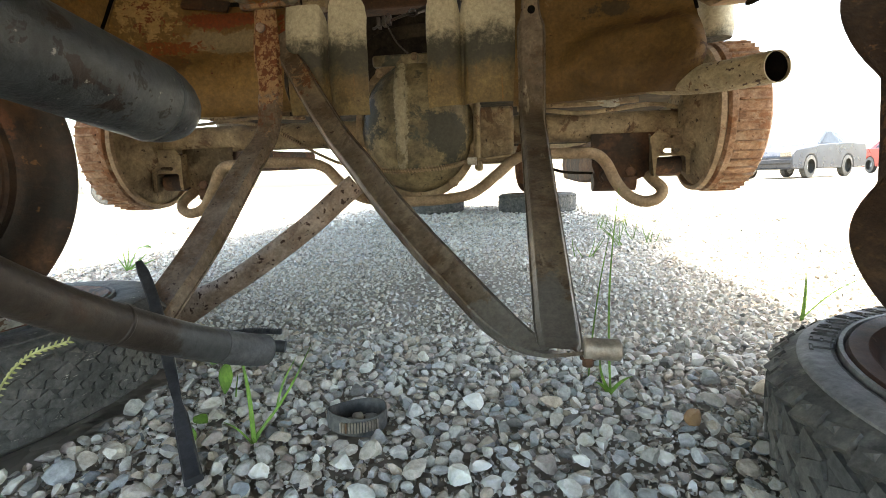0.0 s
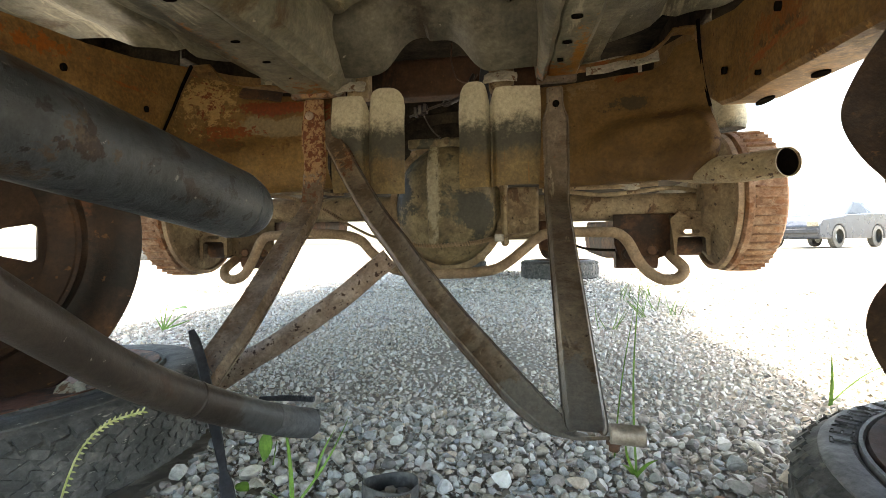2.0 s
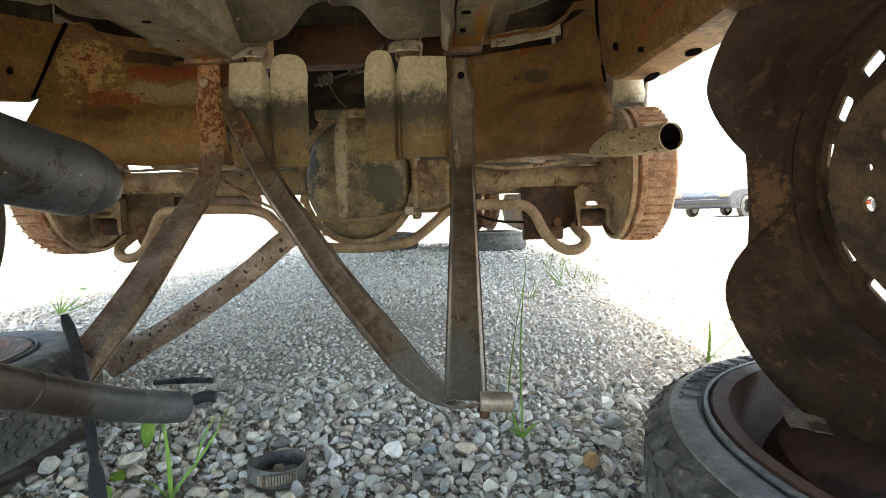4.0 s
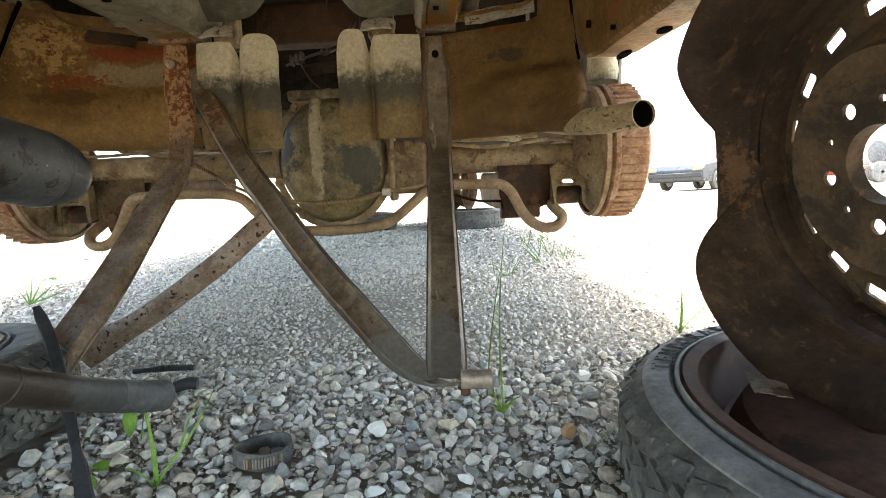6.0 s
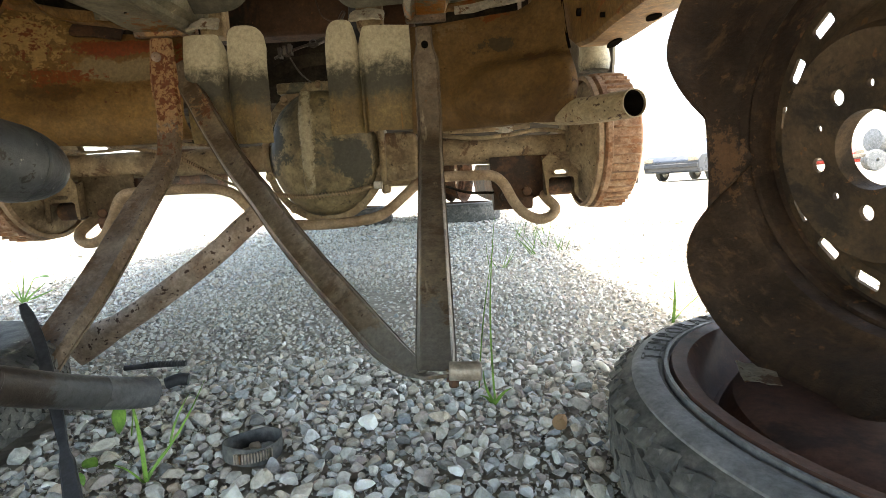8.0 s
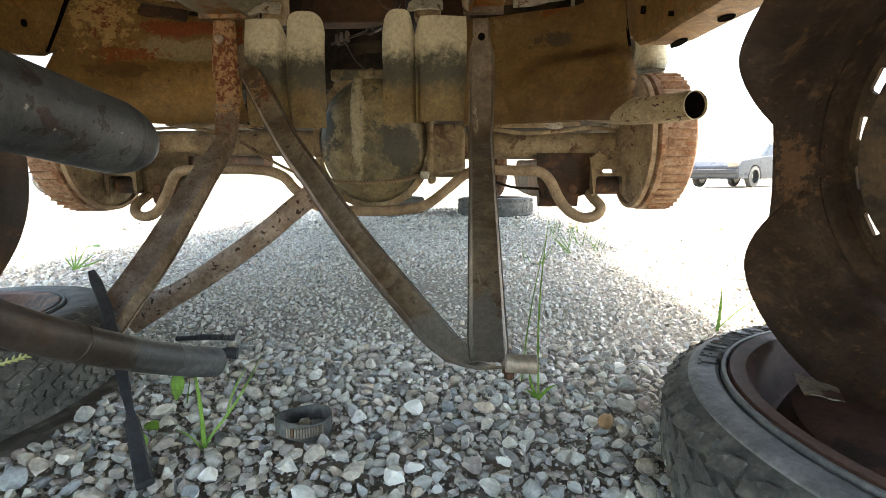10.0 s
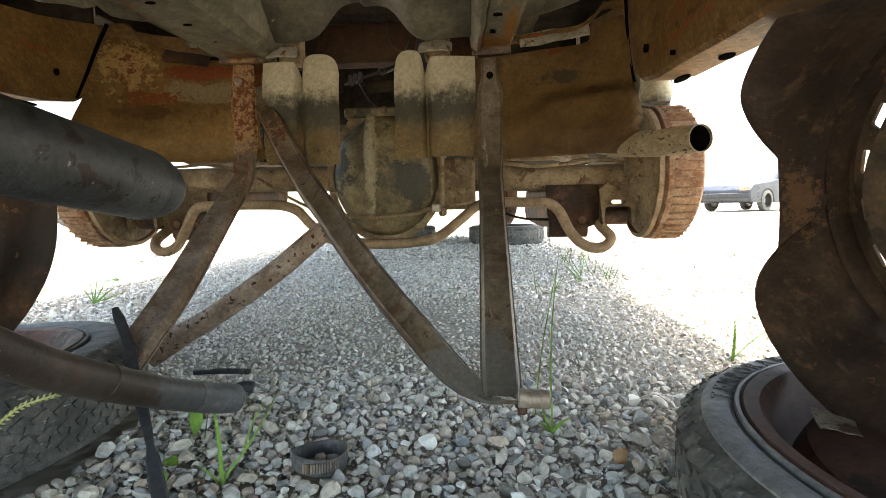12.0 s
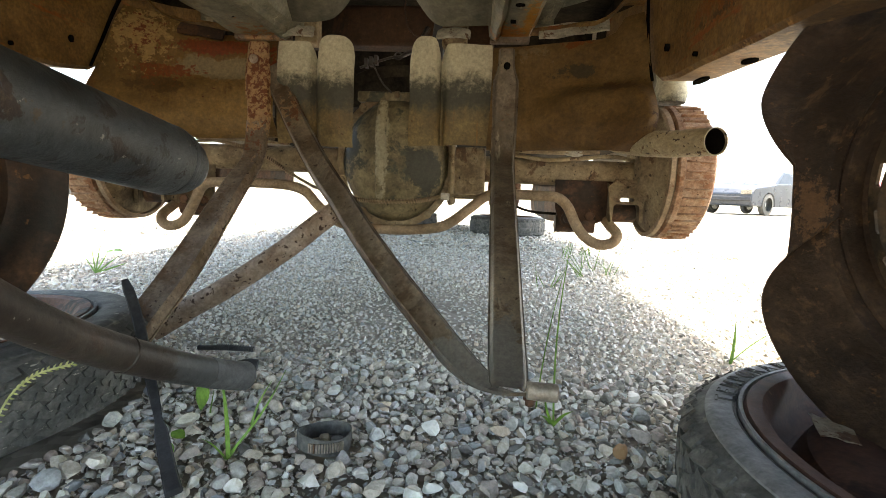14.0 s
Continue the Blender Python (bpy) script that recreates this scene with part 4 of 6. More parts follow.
bm = bmesh.new()
sway = [(0.497, 0.03, 0.272), (0.506, -0.03, 0.243), (0.521, -0.052, 0.221), (0.508, -0.062, 0.203), (0.480, -0.06, 0.199), (0.452, -0.055, 0.214), (0.432, -0.05, 0.240), (0.412, -0.05, 0.278), (0.388, -0.05, 0.296), (0.350, -0.05, 0.298), (0.290, -0.05, 0.299), (0.240, -0.05, 0.294), (0.205, -0.055, 0.268), (0.165, -0.06, 0.236), (0.13, -0.06, 0.220), (0.06, -0.06, 0.213), (0.0, -0.06, 0.213), (-0.07, -0.06, 0.219), (-0.105, -0.058, 0.233), (-0.14, -0.055, 0.262), (-0.165, -0.05, 0.287), (-0.20, -0.05, 0.300), (-0.26, -0.05, 0.304), (-0.36, -0.05, 0.303), (-0.405, -0.05, 0.295), (-0.43, -0.05, 0.250), (-0.452, -0.055, 0.212), (-0.478, -0.06, 0.200), (-0.50, -0.058, 0.208), (-0.507, -0.045, 0.225), (-0.497, -0.02, 0.245), (-0.49, 0.03, 0.27)]
tube(bm, smooth_path(sway, 4), 0.0112, 14, (0, 1, 0.2))
part("sway_bar", bm, M_SWAY, car, "bent tan sway bar under the axle")

# spring-wound brake cable and brake lines
bm = bmesh.new()
cable = smooth_path([(-0.42, -0.05, 0.402), (-0.33, -0.055, 0.388), (-0.25, -0.07, 0.362), (-0.17, -0.09, 0.318), (-0.10, -0.108, 0.290), (0.0, -0.116, 0.274), (0.09, -0.105, 0.278), (0.15, -0.08, 0.290), (0.225, -0.06, 0.300)], 6)
tube(bm, cable, 0.003, 8)
brake_cable = part("brake_cable", bm, M_DUSTY, car, "brake cable in a wound spring sleeve")


def coil(pts, r, wire, turns, n=10):
    P = smooth_path(pts, 6)
    out = []
    for i in range(turns * n):
        t = i / (turns * n - 1) * (len(P) - 1)
        k = min(int(t), len(P) - 2)
        p = P[k].lerp(P[k + 1], t - k)
        d = (P[k + 1] - P[k]).normalized()
        s = d.cross(Vector((0, 0.3, 1))).normalized()
        a = 2 * math.pi * i / n
        out.append(p + (s * math.cos(a) + d.cross(s) * math.sin(a)) * r)
    return out


bm = bmesh.new()
tube(bm, coil([(-0.06, -0.113, 0.283), (0.0, -0.116, 0.274), (0.09, -0.105, 0.278), (0.135, -0.088, 0.287)], 0.0042, 0.001, 42, 8), 0.0011, 5)
part("spring_sleeve", bm, M_SWAY, brake_cable, "wound steel spring sleeve")
bm = bmesh.new()
tube(bm, coil([(-0.42, -0.05, 0.402), (-0.33, -0.055, 0.388), (-0.25, -0.07, 0.362), (-0.18, -0.088, 0.322)], 0.0042, 0.001, 44, 8), 0.0011, 5)
part("spring_sleeve", bm, M_SWAY, brake_cable, "wound steel spring sleeve")
bm = bmesh.new()
box(bm, 0.14, 0.158, -0.092, -0.078, 0.281, 0.297)
part("cable_clip", bm, M_STEEL, brake_cable, "small cable clip", bevel=0.002)
for rad, pts in ((0.0045, [(0.24, -0.06, 0.388), (0.30, -0.06, 0.382), (0.36, -0.055, 0.375), (0.43, -0.05, 0.380), (0.50, -0.05, 0.386), (0.56, -0.02, 0.38)]), (0.006, [(0.24, -0.05, 0.395), (0.33, -0.06, 0.392), (0.40, -0.06, 0.392), (0.47, -0.06, 0.395)]), (0.0045, [(-0.19, -0.06, 0.40), (-0.30, -0.06, 0.408), (-0.40, -0.05, 0.405), (-0.48, -0.04, 0.41)]), (0.0035, [(-0.20, -0.065, 0.392), (-0.31, -0.06, 0.398), (-0.45, -0.05, 0.392), (-0.55, -0.03, 0.40)])):
    bm = bmesh.new()
    tube(bm, smooth_path(pts, 5), rad, 8)
    part("brake_line", bm, M_DUSTY, car, "dusty brake line along the axle")
bm = bmesh.new()
tube(bm, smooth_path([(0.29, 0.0, 0.278), (0.34, 0.02, 0.262), (0.40, 0.03, 0.258)], 5), 0.003, 8)
part("thin_wire", bm, M_DARK, car, "thin dark wire")
bm = bmesh.new()
tube(bm, smooth_path([(-0.035, -0.10, 0.548), (-0.01, -0.115, 0.552), (0.03, -0.11, 0.566), (0.05, -0.105, 0.570)], 6), 0.0026, 8)
for k in range(3):
    box(bm, -0.022 + k * 0.010, -0.016 + k * 0.010, -0.122, -0.106, 0.544 + k * 0.003, 0.562 + k * 0.003)
lathe(bm, [(0.007, -0.003), (0.0095, 0), (0.007, 0.003)], Matrix.Translation((0.045, -0.108, 0.570)) @ Matrix.Rotation(radians(75), 4, "X"), 16, close=True)
tube(bm, smooth_path([(0.05, -0.10, 0.572), (0.075, -0.06, 0.60), (0.09, 0.0, 0.66)], 5), 0.005, 8)
tube(bm, smooth_path([(-0.005, -0.11, 0.55), (0.01, -0.10, 0.52), (0.03, -0.09, 0.50)], 5), 0.0018, 6)
part("cable_end", bm, M_BROWNPIPE, car, "greasy cable end with a ring")
bm = bmesh.new()
box(bm, 0.022, 0.05, -0.06, -0.045, 0.56, 0.76, Matrix.Translation((0.02, 0, 0)) @ Matrix.Rotation(radians(6), 4, "Y"))
part("hanger_strap", bm, M_BLACK, car, "black hanging strap", bevel=0.004)

# curved strap, loose wire and a peeling strip round the axle
bm = bmesh.new()
sweep(bm, smooth_path([(-0.075, -0.035, 0.515), (-0.045, -0.04, 0.540), (0.0, -0.045, 0.552), (0.05, -0.045, 0.556), (0.085, -0.04, 0.552)], 5), [(-0.012, -0.002), (0.012, -0.002), (0.012, 0.002), (-0.012, 0.002)], (0, -0.4, 1))
part("mount_strap", bm, M_DARK, diff, "dark curved mounting strap")
bm = bmesh.new()
tube(bm, smooth_path([(0.055, -0.09, 0.700), (0.058, -0.115, 0.650), (0.072, -0.13, 0.612), (0.098, -0.135, 0.600), (0.112, -0.13, 0.618)], 6), 0.0016, 6)
part("thin_wire", bm, M_RUST, car, "thin rusty wire loop")
bm = bmesh.new()
sheet(bm, 12, 3, lambda u, v: Vector((lerp(0.372, 0.438, u), -0.062 - 0.004 * v, lerp(0.386, 0.398, v) + 0.003 * math.sin(7 * u))) + wob((u * 3, v, 2), 2, 0.003), 0.0012)
part("peeling_strip", bm, M_CHROME, axle, "strip of peeling pale paint")

# tailpipe
bm = bmesh.new()
P = smooth_path([(0.38, 0.04, 0.440), (0.435, -0.11, 0.424), (0.486, -0.210, 0.400), (0.533, -0.277, 0.391), (0.588, -0.326, 0.392)], 5)
CUT = Vector((0.40, -0.917, 0.0))


def slant(ring, d, end):
    """Moves a tube's last ring along its run onto the slanting cut."""
    for v in ring:
        v.co -= d * ((v.co - end).dot(CUT) / d.dot(CUT))


run = (P[-1] - P[-2]).normalized()
outer = tube(bm, P, 0.0222, 32, (0, 0, 1), None, False)
slant(outer[-1], run, P[-1])
inner = tube(bm, P, 0.0207, 32, (0, 0, 1), None, False)
slant(inner[-1], run, P[-1])
for k in range(32):
    bm.faces.new((outer[-1][k], outer[-1][(k + 1) % 32], inner[-1][(k + 1) % 32], inner[-1][k]))
part("tailpipe", bm, M_PIPE, car, "dull steel tailpipe cut off square")
# lining in the hole colour, which gives the bore its shade
bm = bmesh.new()
lining = tube(bm, P, 0.0203, 32, (0, 0, 1), None, False)
slant(lining[-1], run, P[-1] - run * 0.003)
cap(bm, lining[0])
part("soot", bm, M_HOLE, bpy.data.objects["tailpipe"], "black lining as the shade inside the pipe")
bm = bmesh.new()
r = lathe(bm, [(0.03, 0), (0.034, 0.02), (0.030, 0.045), (0.034, 0.07), (0.028, 0.10)], Matrix.Translation((0.62, -0.02, 0.505)), 24)
cap(bm, r[0])
part("bump_stop", bm, M_SHIELD, car, "speckled bump stop above the axle")


# ---- the hanging braces ----
def channel(w, d, t=0.0035):
    """Hat channel section: flat face up, splayed walls and narrow turned-out lips."""
    h, f, s, r = w / 2, 0.04 * w, 0.11 * w, 0.07 * w
    g = h - f
    up = [(-h, -d + t), (-g, -d + t), (-g + s - 0.001, -0.001), (-g + s + 0.0015, 0.0006), (-g + s + 0.004, 0), (g - r - 0.004, 0), (g - r - 0.0015, 0.0014), (g - r + 0.001, -0.001), (g, -d + t), (h, -d + t)]
    return up + [(h, -d), (g - t, -d), (g - r - t, -t), (-g + s + t, -t), (-g + t, -d), (-h, -d)]


def brace(name, pts, w, d, mat, label, side=(1, 0, 0), n=5, flat=None, par=None):
    bm = bmesh.new()
    P = smooth_path(pts, n)
    sc = None
    if flat:
        sc = [(table(i / (len(P) - 1), flat[0]), table(i / (len(P) - 1), flat[1])) for i in range(len(P))]
    sweep(bm, P, channel(w, d), side, sc)
    return part(name, bm, mat, par or car, label)


def straight(a, b, n):
    return [tuple(Vector(a).lerp(Vector(b), i / n)) for i in range(n + 1)]


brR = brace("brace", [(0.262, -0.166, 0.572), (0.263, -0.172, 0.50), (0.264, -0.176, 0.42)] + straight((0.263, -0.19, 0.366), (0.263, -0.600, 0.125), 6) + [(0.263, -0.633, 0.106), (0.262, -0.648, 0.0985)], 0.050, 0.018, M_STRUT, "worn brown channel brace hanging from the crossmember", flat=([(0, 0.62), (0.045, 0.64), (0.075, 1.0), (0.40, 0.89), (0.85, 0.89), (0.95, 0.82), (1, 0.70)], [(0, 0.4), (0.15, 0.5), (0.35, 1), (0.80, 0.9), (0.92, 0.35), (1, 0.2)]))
brL = brace("brace", [(-0.224, -0.166, 0.578), (-0.2245, -0.172, 0.50), (-0.2215, -0.178, 0.430), (-0.2225, -0.205, 0.354), (-0.229, -0.260, 0.305), (-0.2335, -0.320, 0.252), (-0.2365, -0.380, 0.200), (-0.242, -0.430, 0.156), (-0.252, -0.480, 0.112), (-0.262, -0.515, 0.076), (-0.272, -0.538, 0.046), (-0.296, -0.550, 0.034)], 0.052, 0.018, M_STRUT_RUST, "flaking orange-rust channel brace bent outwards, brown below", flat=([(0, 0.8), (0.08, 1.0), (0.18, 0.95), (0.27, 0.85), (0.36, 0.95), (0.46, 1.05), (0.60, 1.12), (0.85, 1.12), (1, 0.9)], [(0, 0.4), (0.15, 0.5), (0.35, 1), (1, 0.9)]))
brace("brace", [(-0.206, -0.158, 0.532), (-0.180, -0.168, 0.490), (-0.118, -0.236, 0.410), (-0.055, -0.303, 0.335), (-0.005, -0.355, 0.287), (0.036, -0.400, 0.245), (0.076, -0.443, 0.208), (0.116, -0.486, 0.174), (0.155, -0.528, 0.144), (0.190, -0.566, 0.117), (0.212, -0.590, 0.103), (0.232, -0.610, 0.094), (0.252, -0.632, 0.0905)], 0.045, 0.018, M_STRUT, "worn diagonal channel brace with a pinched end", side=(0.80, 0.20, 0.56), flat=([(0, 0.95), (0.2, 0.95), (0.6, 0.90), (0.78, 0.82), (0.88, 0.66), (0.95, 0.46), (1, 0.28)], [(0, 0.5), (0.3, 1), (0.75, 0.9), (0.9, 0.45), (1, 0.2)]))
for ob, p in ((brL, (-0.225, -0.180, 0.541)),):
    bm = bmesh.new()
    r = lathe(bm, [(0.0085, 0), (0.0085, 0.004), (0.006, 0.006), (0.001, 0.0065)], Matrix.Translation(p) @ Matrix.Rotation(radians(90), 4, "X"), 16)
    part("rivet", bm, M_TUBE_RUST, ob, "rusty rivet head")
# bolt hole drawn as a black disc on the brace, for its shade
bm = bmesh.new()
r = lathe(bm, [(0.0065, 0.0), (0.0065, 0.0035)], Matrix.Translation((0.263, -0.1765, 0.537)) @ Matrix.Rotation(radians(90), 4, "X"), 16)
cap(bm, r[1])
part("hole", bm, M_HOLE, brR, "black disc as the shade in a bolt hole")
bm = bmesh.new()
tube(bm, smooth_path([(-0.060, -0.186, 0.252), (-0.092, -0.195, 0.226), (-0.140, -0.207, 0.184), (-0.190, -0.221, 0.146), (-0.242, -0.234, 0.109), (-0.290, -0.246, 0.078), (-0.335, -0.257, 0.054), (-0.390, -0.271, 0.024)], 5), 0.0205, 22, (0, 0, 1), [(1, 1)] * 28 + [(1.04, 0.95), (1.1, 0.88), (1.18, 0.78), (1.25, 0.66), (1.3, 0.55), (1.35, 0.46), (1.4, 0.4), (1.4, 0.4)])
part("brace_tube", bm, M_TUBE_RUST, car, "rusty pitted round brace tube with a flattened end")
bm = bmesh.new()
tube(bm, [(0.276, -0.690, 0.113), (0.3055, -0.691, 0.112)], 0.0088, 24, (0, 0, 1))
piv = part("pivot_sleeve", bm, M_STEEL, car, "dull steel pivot sleeve", bevel=0.0015)
bm = bmesh.new()
sweep(bm, smooth_path([(0.248, -0.630, 0.0885), (0.259, -0.650, 0.0925), (0.272, -0.678, 0.104), (0.279, -0.692, 0.110)], 4), [(-0.011, -0.0015), (0.011, -0.0015), (0.011, 0.0015), (-0.011, 0.0015)], (1, 0, 0), [(0.9, 1)] * 5 + [(0.7, 1)] * 4 + [(0.45, 1)] * 4)
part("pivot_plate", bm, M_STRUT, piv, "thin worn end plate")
bm = bmesh.new()
bolt(bm, (0.2800, -0.689, 0.1045), (0, -0.1, -1), 0.0046, 0.007)
part("bolt", bm, M_RUST, piv, "rusty hex bolt")


# ---- wheels ----
def spare_wheel(R, h, label, at, tread_rows=3, blocks=54, rim_mat=M_RIM_RED, dome=0.085, word="", well=0.050, side_mat=M_SIDEWALL, wall=0.075, rubber=M_RUBBER):
    """Wheel lying flat: tyre with tread blocks, painted rim with a domed disc."""
    w = thing("spare_wheel", label, "wheel", "wheels under the car", at)
    bm = bmesh.new()
    b = R - wall
    prof = [(b, 0.010), (b + 0.012, 0.002), (R - 0.03, 0.0), (R - 0.010, 0.010), (R - 0.003, 0.025), (R, h * 0.5), (R - 0.003, h - 0.025), (R - 0.010, h - 0.011), (R - 0.024, h - 0.002), (R - 0.045, h), (b + 0.016, h - 0.003), (b + 0.004, h - 0.010), (b, h - 0.016), (b, 0.016)]
    lathe(bm, prof, None, 80, close=True)
    tyre = part("tyre", bm, rubber, w, "dusty black tyre", local=True)
    bm = bmesh.new()
    lathe(bm, [(b + 0.010, h - 0.0045), (b + 0.013, h - 0.001), (b + 0.016, h + 0.0006), (R - 0.026, h + 0.0010), (R - 0.020, h - 0.0025), (R - 0.020, h - 0.006), (b + 0.016, h - 0.006)], None, 80, close=True)
    lathe(bm, [(b + 0.004, h - 0.004), (b + 0.006, h + 0.0025), (b + 0.009, h + 0.0025), (b + 0.010, h - 0.004)], None, 80, close=True)
    part("sidewall", bm, side_mat, tyre, "smooth grey sidewall band", local=True)
    bm = bmesh.new()
    for k in range(blocks):
        a0 = 2 * math.pi * k / blocks
        for row in range(tread_rows * 2):
            v = (row + 0.5) / (tread_rows * 2)
            z = lerp(0.014, h - 0.014, v)
            skew = (0.035 if row % 2 else -0.035) + (0.5 * (row % 2)) * 2 * math.pi / blocks
            q = Matrix.Rotation(a0 + skew, 4, "Z") @ Matrix.Translation((R - 0.002 - 0.010 * abs(2 * v - 1) ** 3, 0, z)) @ Matrix.Rotation(radians(24 if row % 2 else -24), 4, "X")
            wd, hd = 2 * math.pi * R / blocks * 0.40, (h - 0.028) / (tread_rows * 2) * 0.46
            box(bm, -0.006, 0.0035, -wd, wd, -hd, hd, q)
        lug = 2 * math.pi * R / blocks * 0.40
        q = Matrix.Rotation(a0 + 0.02, 4, "Z") @ Matrix.Translation((R - 0.0060, 0, h - 0.0135)) @ Matrix.Rotation(radians(-46), 4, "Y") @ Matrix.Rotation(radians(14), 4, "X")
        box(bm, -0.006, 0.0010, -lug, lug, -0.009, 0.0055, q)
    part("tread", bm, rubber, tyre, "worn blocky tread", smooth=False, local=True)
    bm = bmesh.new()
    lathe(bm, [(b + 0.002, h - 0.014), (b + 0.005, h - 0.003), (b + 0.002, h + 0.003), (b - 0.011, h + 0.001), (b - 0.017, h - 0.006), (b - 0.020, h - well * 0.5), (b - 0.026, h - well * 0.85), (b - 0.033, h - well), (b - 0.038, h - well), (b - 0.044, lerp(h - well, dome, 0.45)), (b - 0.050, lerp(h - well, dome, 0.8)), (b - 0.064, dome * 0.985), (0.09, dome), (0.06, dome), (0.038, dome), (0.036, dome - 0.012)], None, 72)
    lathe(bm, [(b - 0.02, 0.012), (b - 0.024, 0.02), (b - 0.036, h - well - 0.006)], None, 48)
    part("rim", bm, rim_mat, w, "red-brown rusted steel rim", local=True)
    if word:
        for i, ch in enumerate(word):
            cu = bpy.data.curves.new("letter", "FONT")
            cu.body, cu.size, cu.extrude, cu.align_x = ch, 0.026, 0.0003, "CENTER"
            cu.fill_mode = "NONE"
            cu.bevel_depth = 0.0003
            a = radians(148 - i * 5.4)
            o = new("letter", cu)
            o.parent = tyre
            o.matrix_basis = Matrix.Translation(((b + 0.0115) * math.cos(a), (b + 0.0115) * math.sin(a), h + 0.0018)) @ Matrix.Rotation(a - math.pi / 2, 4, "Z")
            cu.materials.append(M_RUBBER)
    return w


def fill_loops(bm, loops):
    """Flat sheet between an outer loop and holes."""
    es = []
    for lp in loops:
        vs = [bm.verts.new(p) for p in lp]
        es += [bm.edges.new((vs[i], vs[(i + 1) % len(vs)])) for i in range(len(vs))]
    return bmesh.ops.triangle_fill(bm, edges=es, use_beauty=True)


def ring_pts(r, z, n):
    return [Vector((r * math.cos(2 * math.pi * k / n), r * math.sin(2 * math.pi * k / n), z)) for k in range(n)]


def bare_rim(label, m, R, slots, slot_r, slot_len, slot_wid, zs, zh, mat, dent=None, lugs=True, hub_r=0.035, disc_mat=None, margin=1.5, lug_at=0.25, taper=1.0, rise=0.055):
    """Bare steel wheel on edge, seen into its open side (+z); holes go through its disc."""
    w = thing("bare_wheel_rim", label, "wheel rim", "rims under the frame", m)
    bm = bmesh.new()

    def push(q, a, i):
        if dent is not None:
            r = math.hypot(q.x, q.y)
            da = (a - dent + math.pi) % (2 * math.pi) - math.pi
            d = da + 0.083
            f = math.exp(-(abs(d) / 0.502) ** 2.37)
            g = math.exp(-(abs(da - 0.0035) / 0.258) ** 2)
            amt = min(1.0, max(0.0, (q.z + 0.085) / 0.085))
            fold = min(1.0, max(0.0, (q.z + 0.022) / 0.022))
            bulge = 0.0046 + 0.0024 * math.exp(-((d - 0.55) / 0.2) ** 2) + 0.0117 * math.exp(-((d + 0.5) / 0.2) ** 2)
            r2 = r + (0.034 * f + bulge) * amt - 0.085 * g * fold
            q = Vector((q.x * r2 / r, q.y * r2 / r, q.z - 0.0617 * f * amt - 0.030 * g * fold))
        return q + wob(q, 7, 0.003)

    so, si = slot_r + slot_wid * margin, slot_r - slot_wid * max(margin, 0.9)
    prof = [(so, zs), (so + 0.006, zs + 0.004), (R - 0.039, zs + 0.020), (R - 0.038, zs + 0.024), (R - 0.034, zs + 0.027), (R - 0.036, zs + 0.031), (R - 0.036, zs + 0.045), (R - 0.030, zs + 0.050), (R - 0.027, zs + 0.058), (R - 0.024, -0.045), (R - 0.020, -0.022), (R - 0.011, -0.009), (R - 0.004, -0.004), (R, 0.003), (R + 0.003, 0.001), (R + 0.003, -0.005), (R - 0.004, -0.011), (R - 0.013, -0.024), (R - 0.018, -0.045), (R - 0.026, zs + 0.05), (R - 0.031, zs + 0.04), (R - 0.032, zs + 0.012), (R - 0.020, zs + 0.006), (R - 0.008, zs + 0.002), (R - 0.002, zs - 0.004), (R - 0.006, zs - 0.007), (R - 0.018, zs - 0.002), (so + 0.002, zs - 0.004)]
    lathe(bm, prof, None, 128, shape=push)
    part("barrel", bm, mat, w, "rusted rim barrel" + (" with a folded dent in its lip" if dent is not None else ""), local=True)
    bm = bmesh.new()
    loops = [ring_pts(so, zs, 80), ring_pts(si, zs, 80)]
    for s in range(slots):
        a = 2 * math.pi * (s + 0.5) / slots
        c = Vector((slot_r * math.cos(a), slot_r * math.sin(a), zs))
        t, o = Vector((-math.sin(a), math.cos(a), 0)), Vector((math.cos(a), math.sin(a), 0))
        L, W = slot_len / 2, slot_wid / 2
        loops.append([c + t * x * L * (taper if y < 0 else 1) + o * y * W for x, y in ((-1, -0.7), (-0.85, -1), (0.85, -1), (1, -0.7), (1, 0.7), (0.85, 1), (-0.85, 1), (-1, 0.7))])
    fill_loops(bm, loops)
    hub_o = max(si - rise, hub_r + 0.012)
    loops = [ring_pts(hub_o, zh, 80), ring_pts(hub_r, zh, 40)]
    if lugs:
        for s in range(5):
            for da, rr in ((0.0, 0.0075), (math.pi / 5, 0.0036)):
                a = 2 * math.pi * s / 5 + lug_at + da
                c = Vector((0.0565 * math.cos(a), 0.0565 * math.sin(a), zh))
                loops.append([c + p for p in ring_pts(rr, 0, 14)])
    fill_loops(bm, loops)
    lathe(bm, [(si, zs), (si - 0.006, zs + 0.004), (si - 0.4 * (si - hub_o), lerp(zs, zh, 0.5)), (hub_o + 0.25 * (si - hub_o), zh - 0.3 * (zh - zs)), (hub_o + 0.004, zh + 0.001), (hub_o, zh)], None, 80)
    lathe(bm, [(hub_r, zh), (hub_r - 0.001, zh - 0.012)], None, 40)
    bmesh.ops.remove_doubles(bm, verts=bm.verts, dist=0.0004)
    bmesh.ops.recalc_face_normals(bm, faces=bm.faces)
    bmesh.ops.solidify(bm, geom=bm.faces[:], thickness=0.004)
    part("disc", bm, disc_mat or mat, w, "rusted disc with slots and lug holes", local=True)
    return w


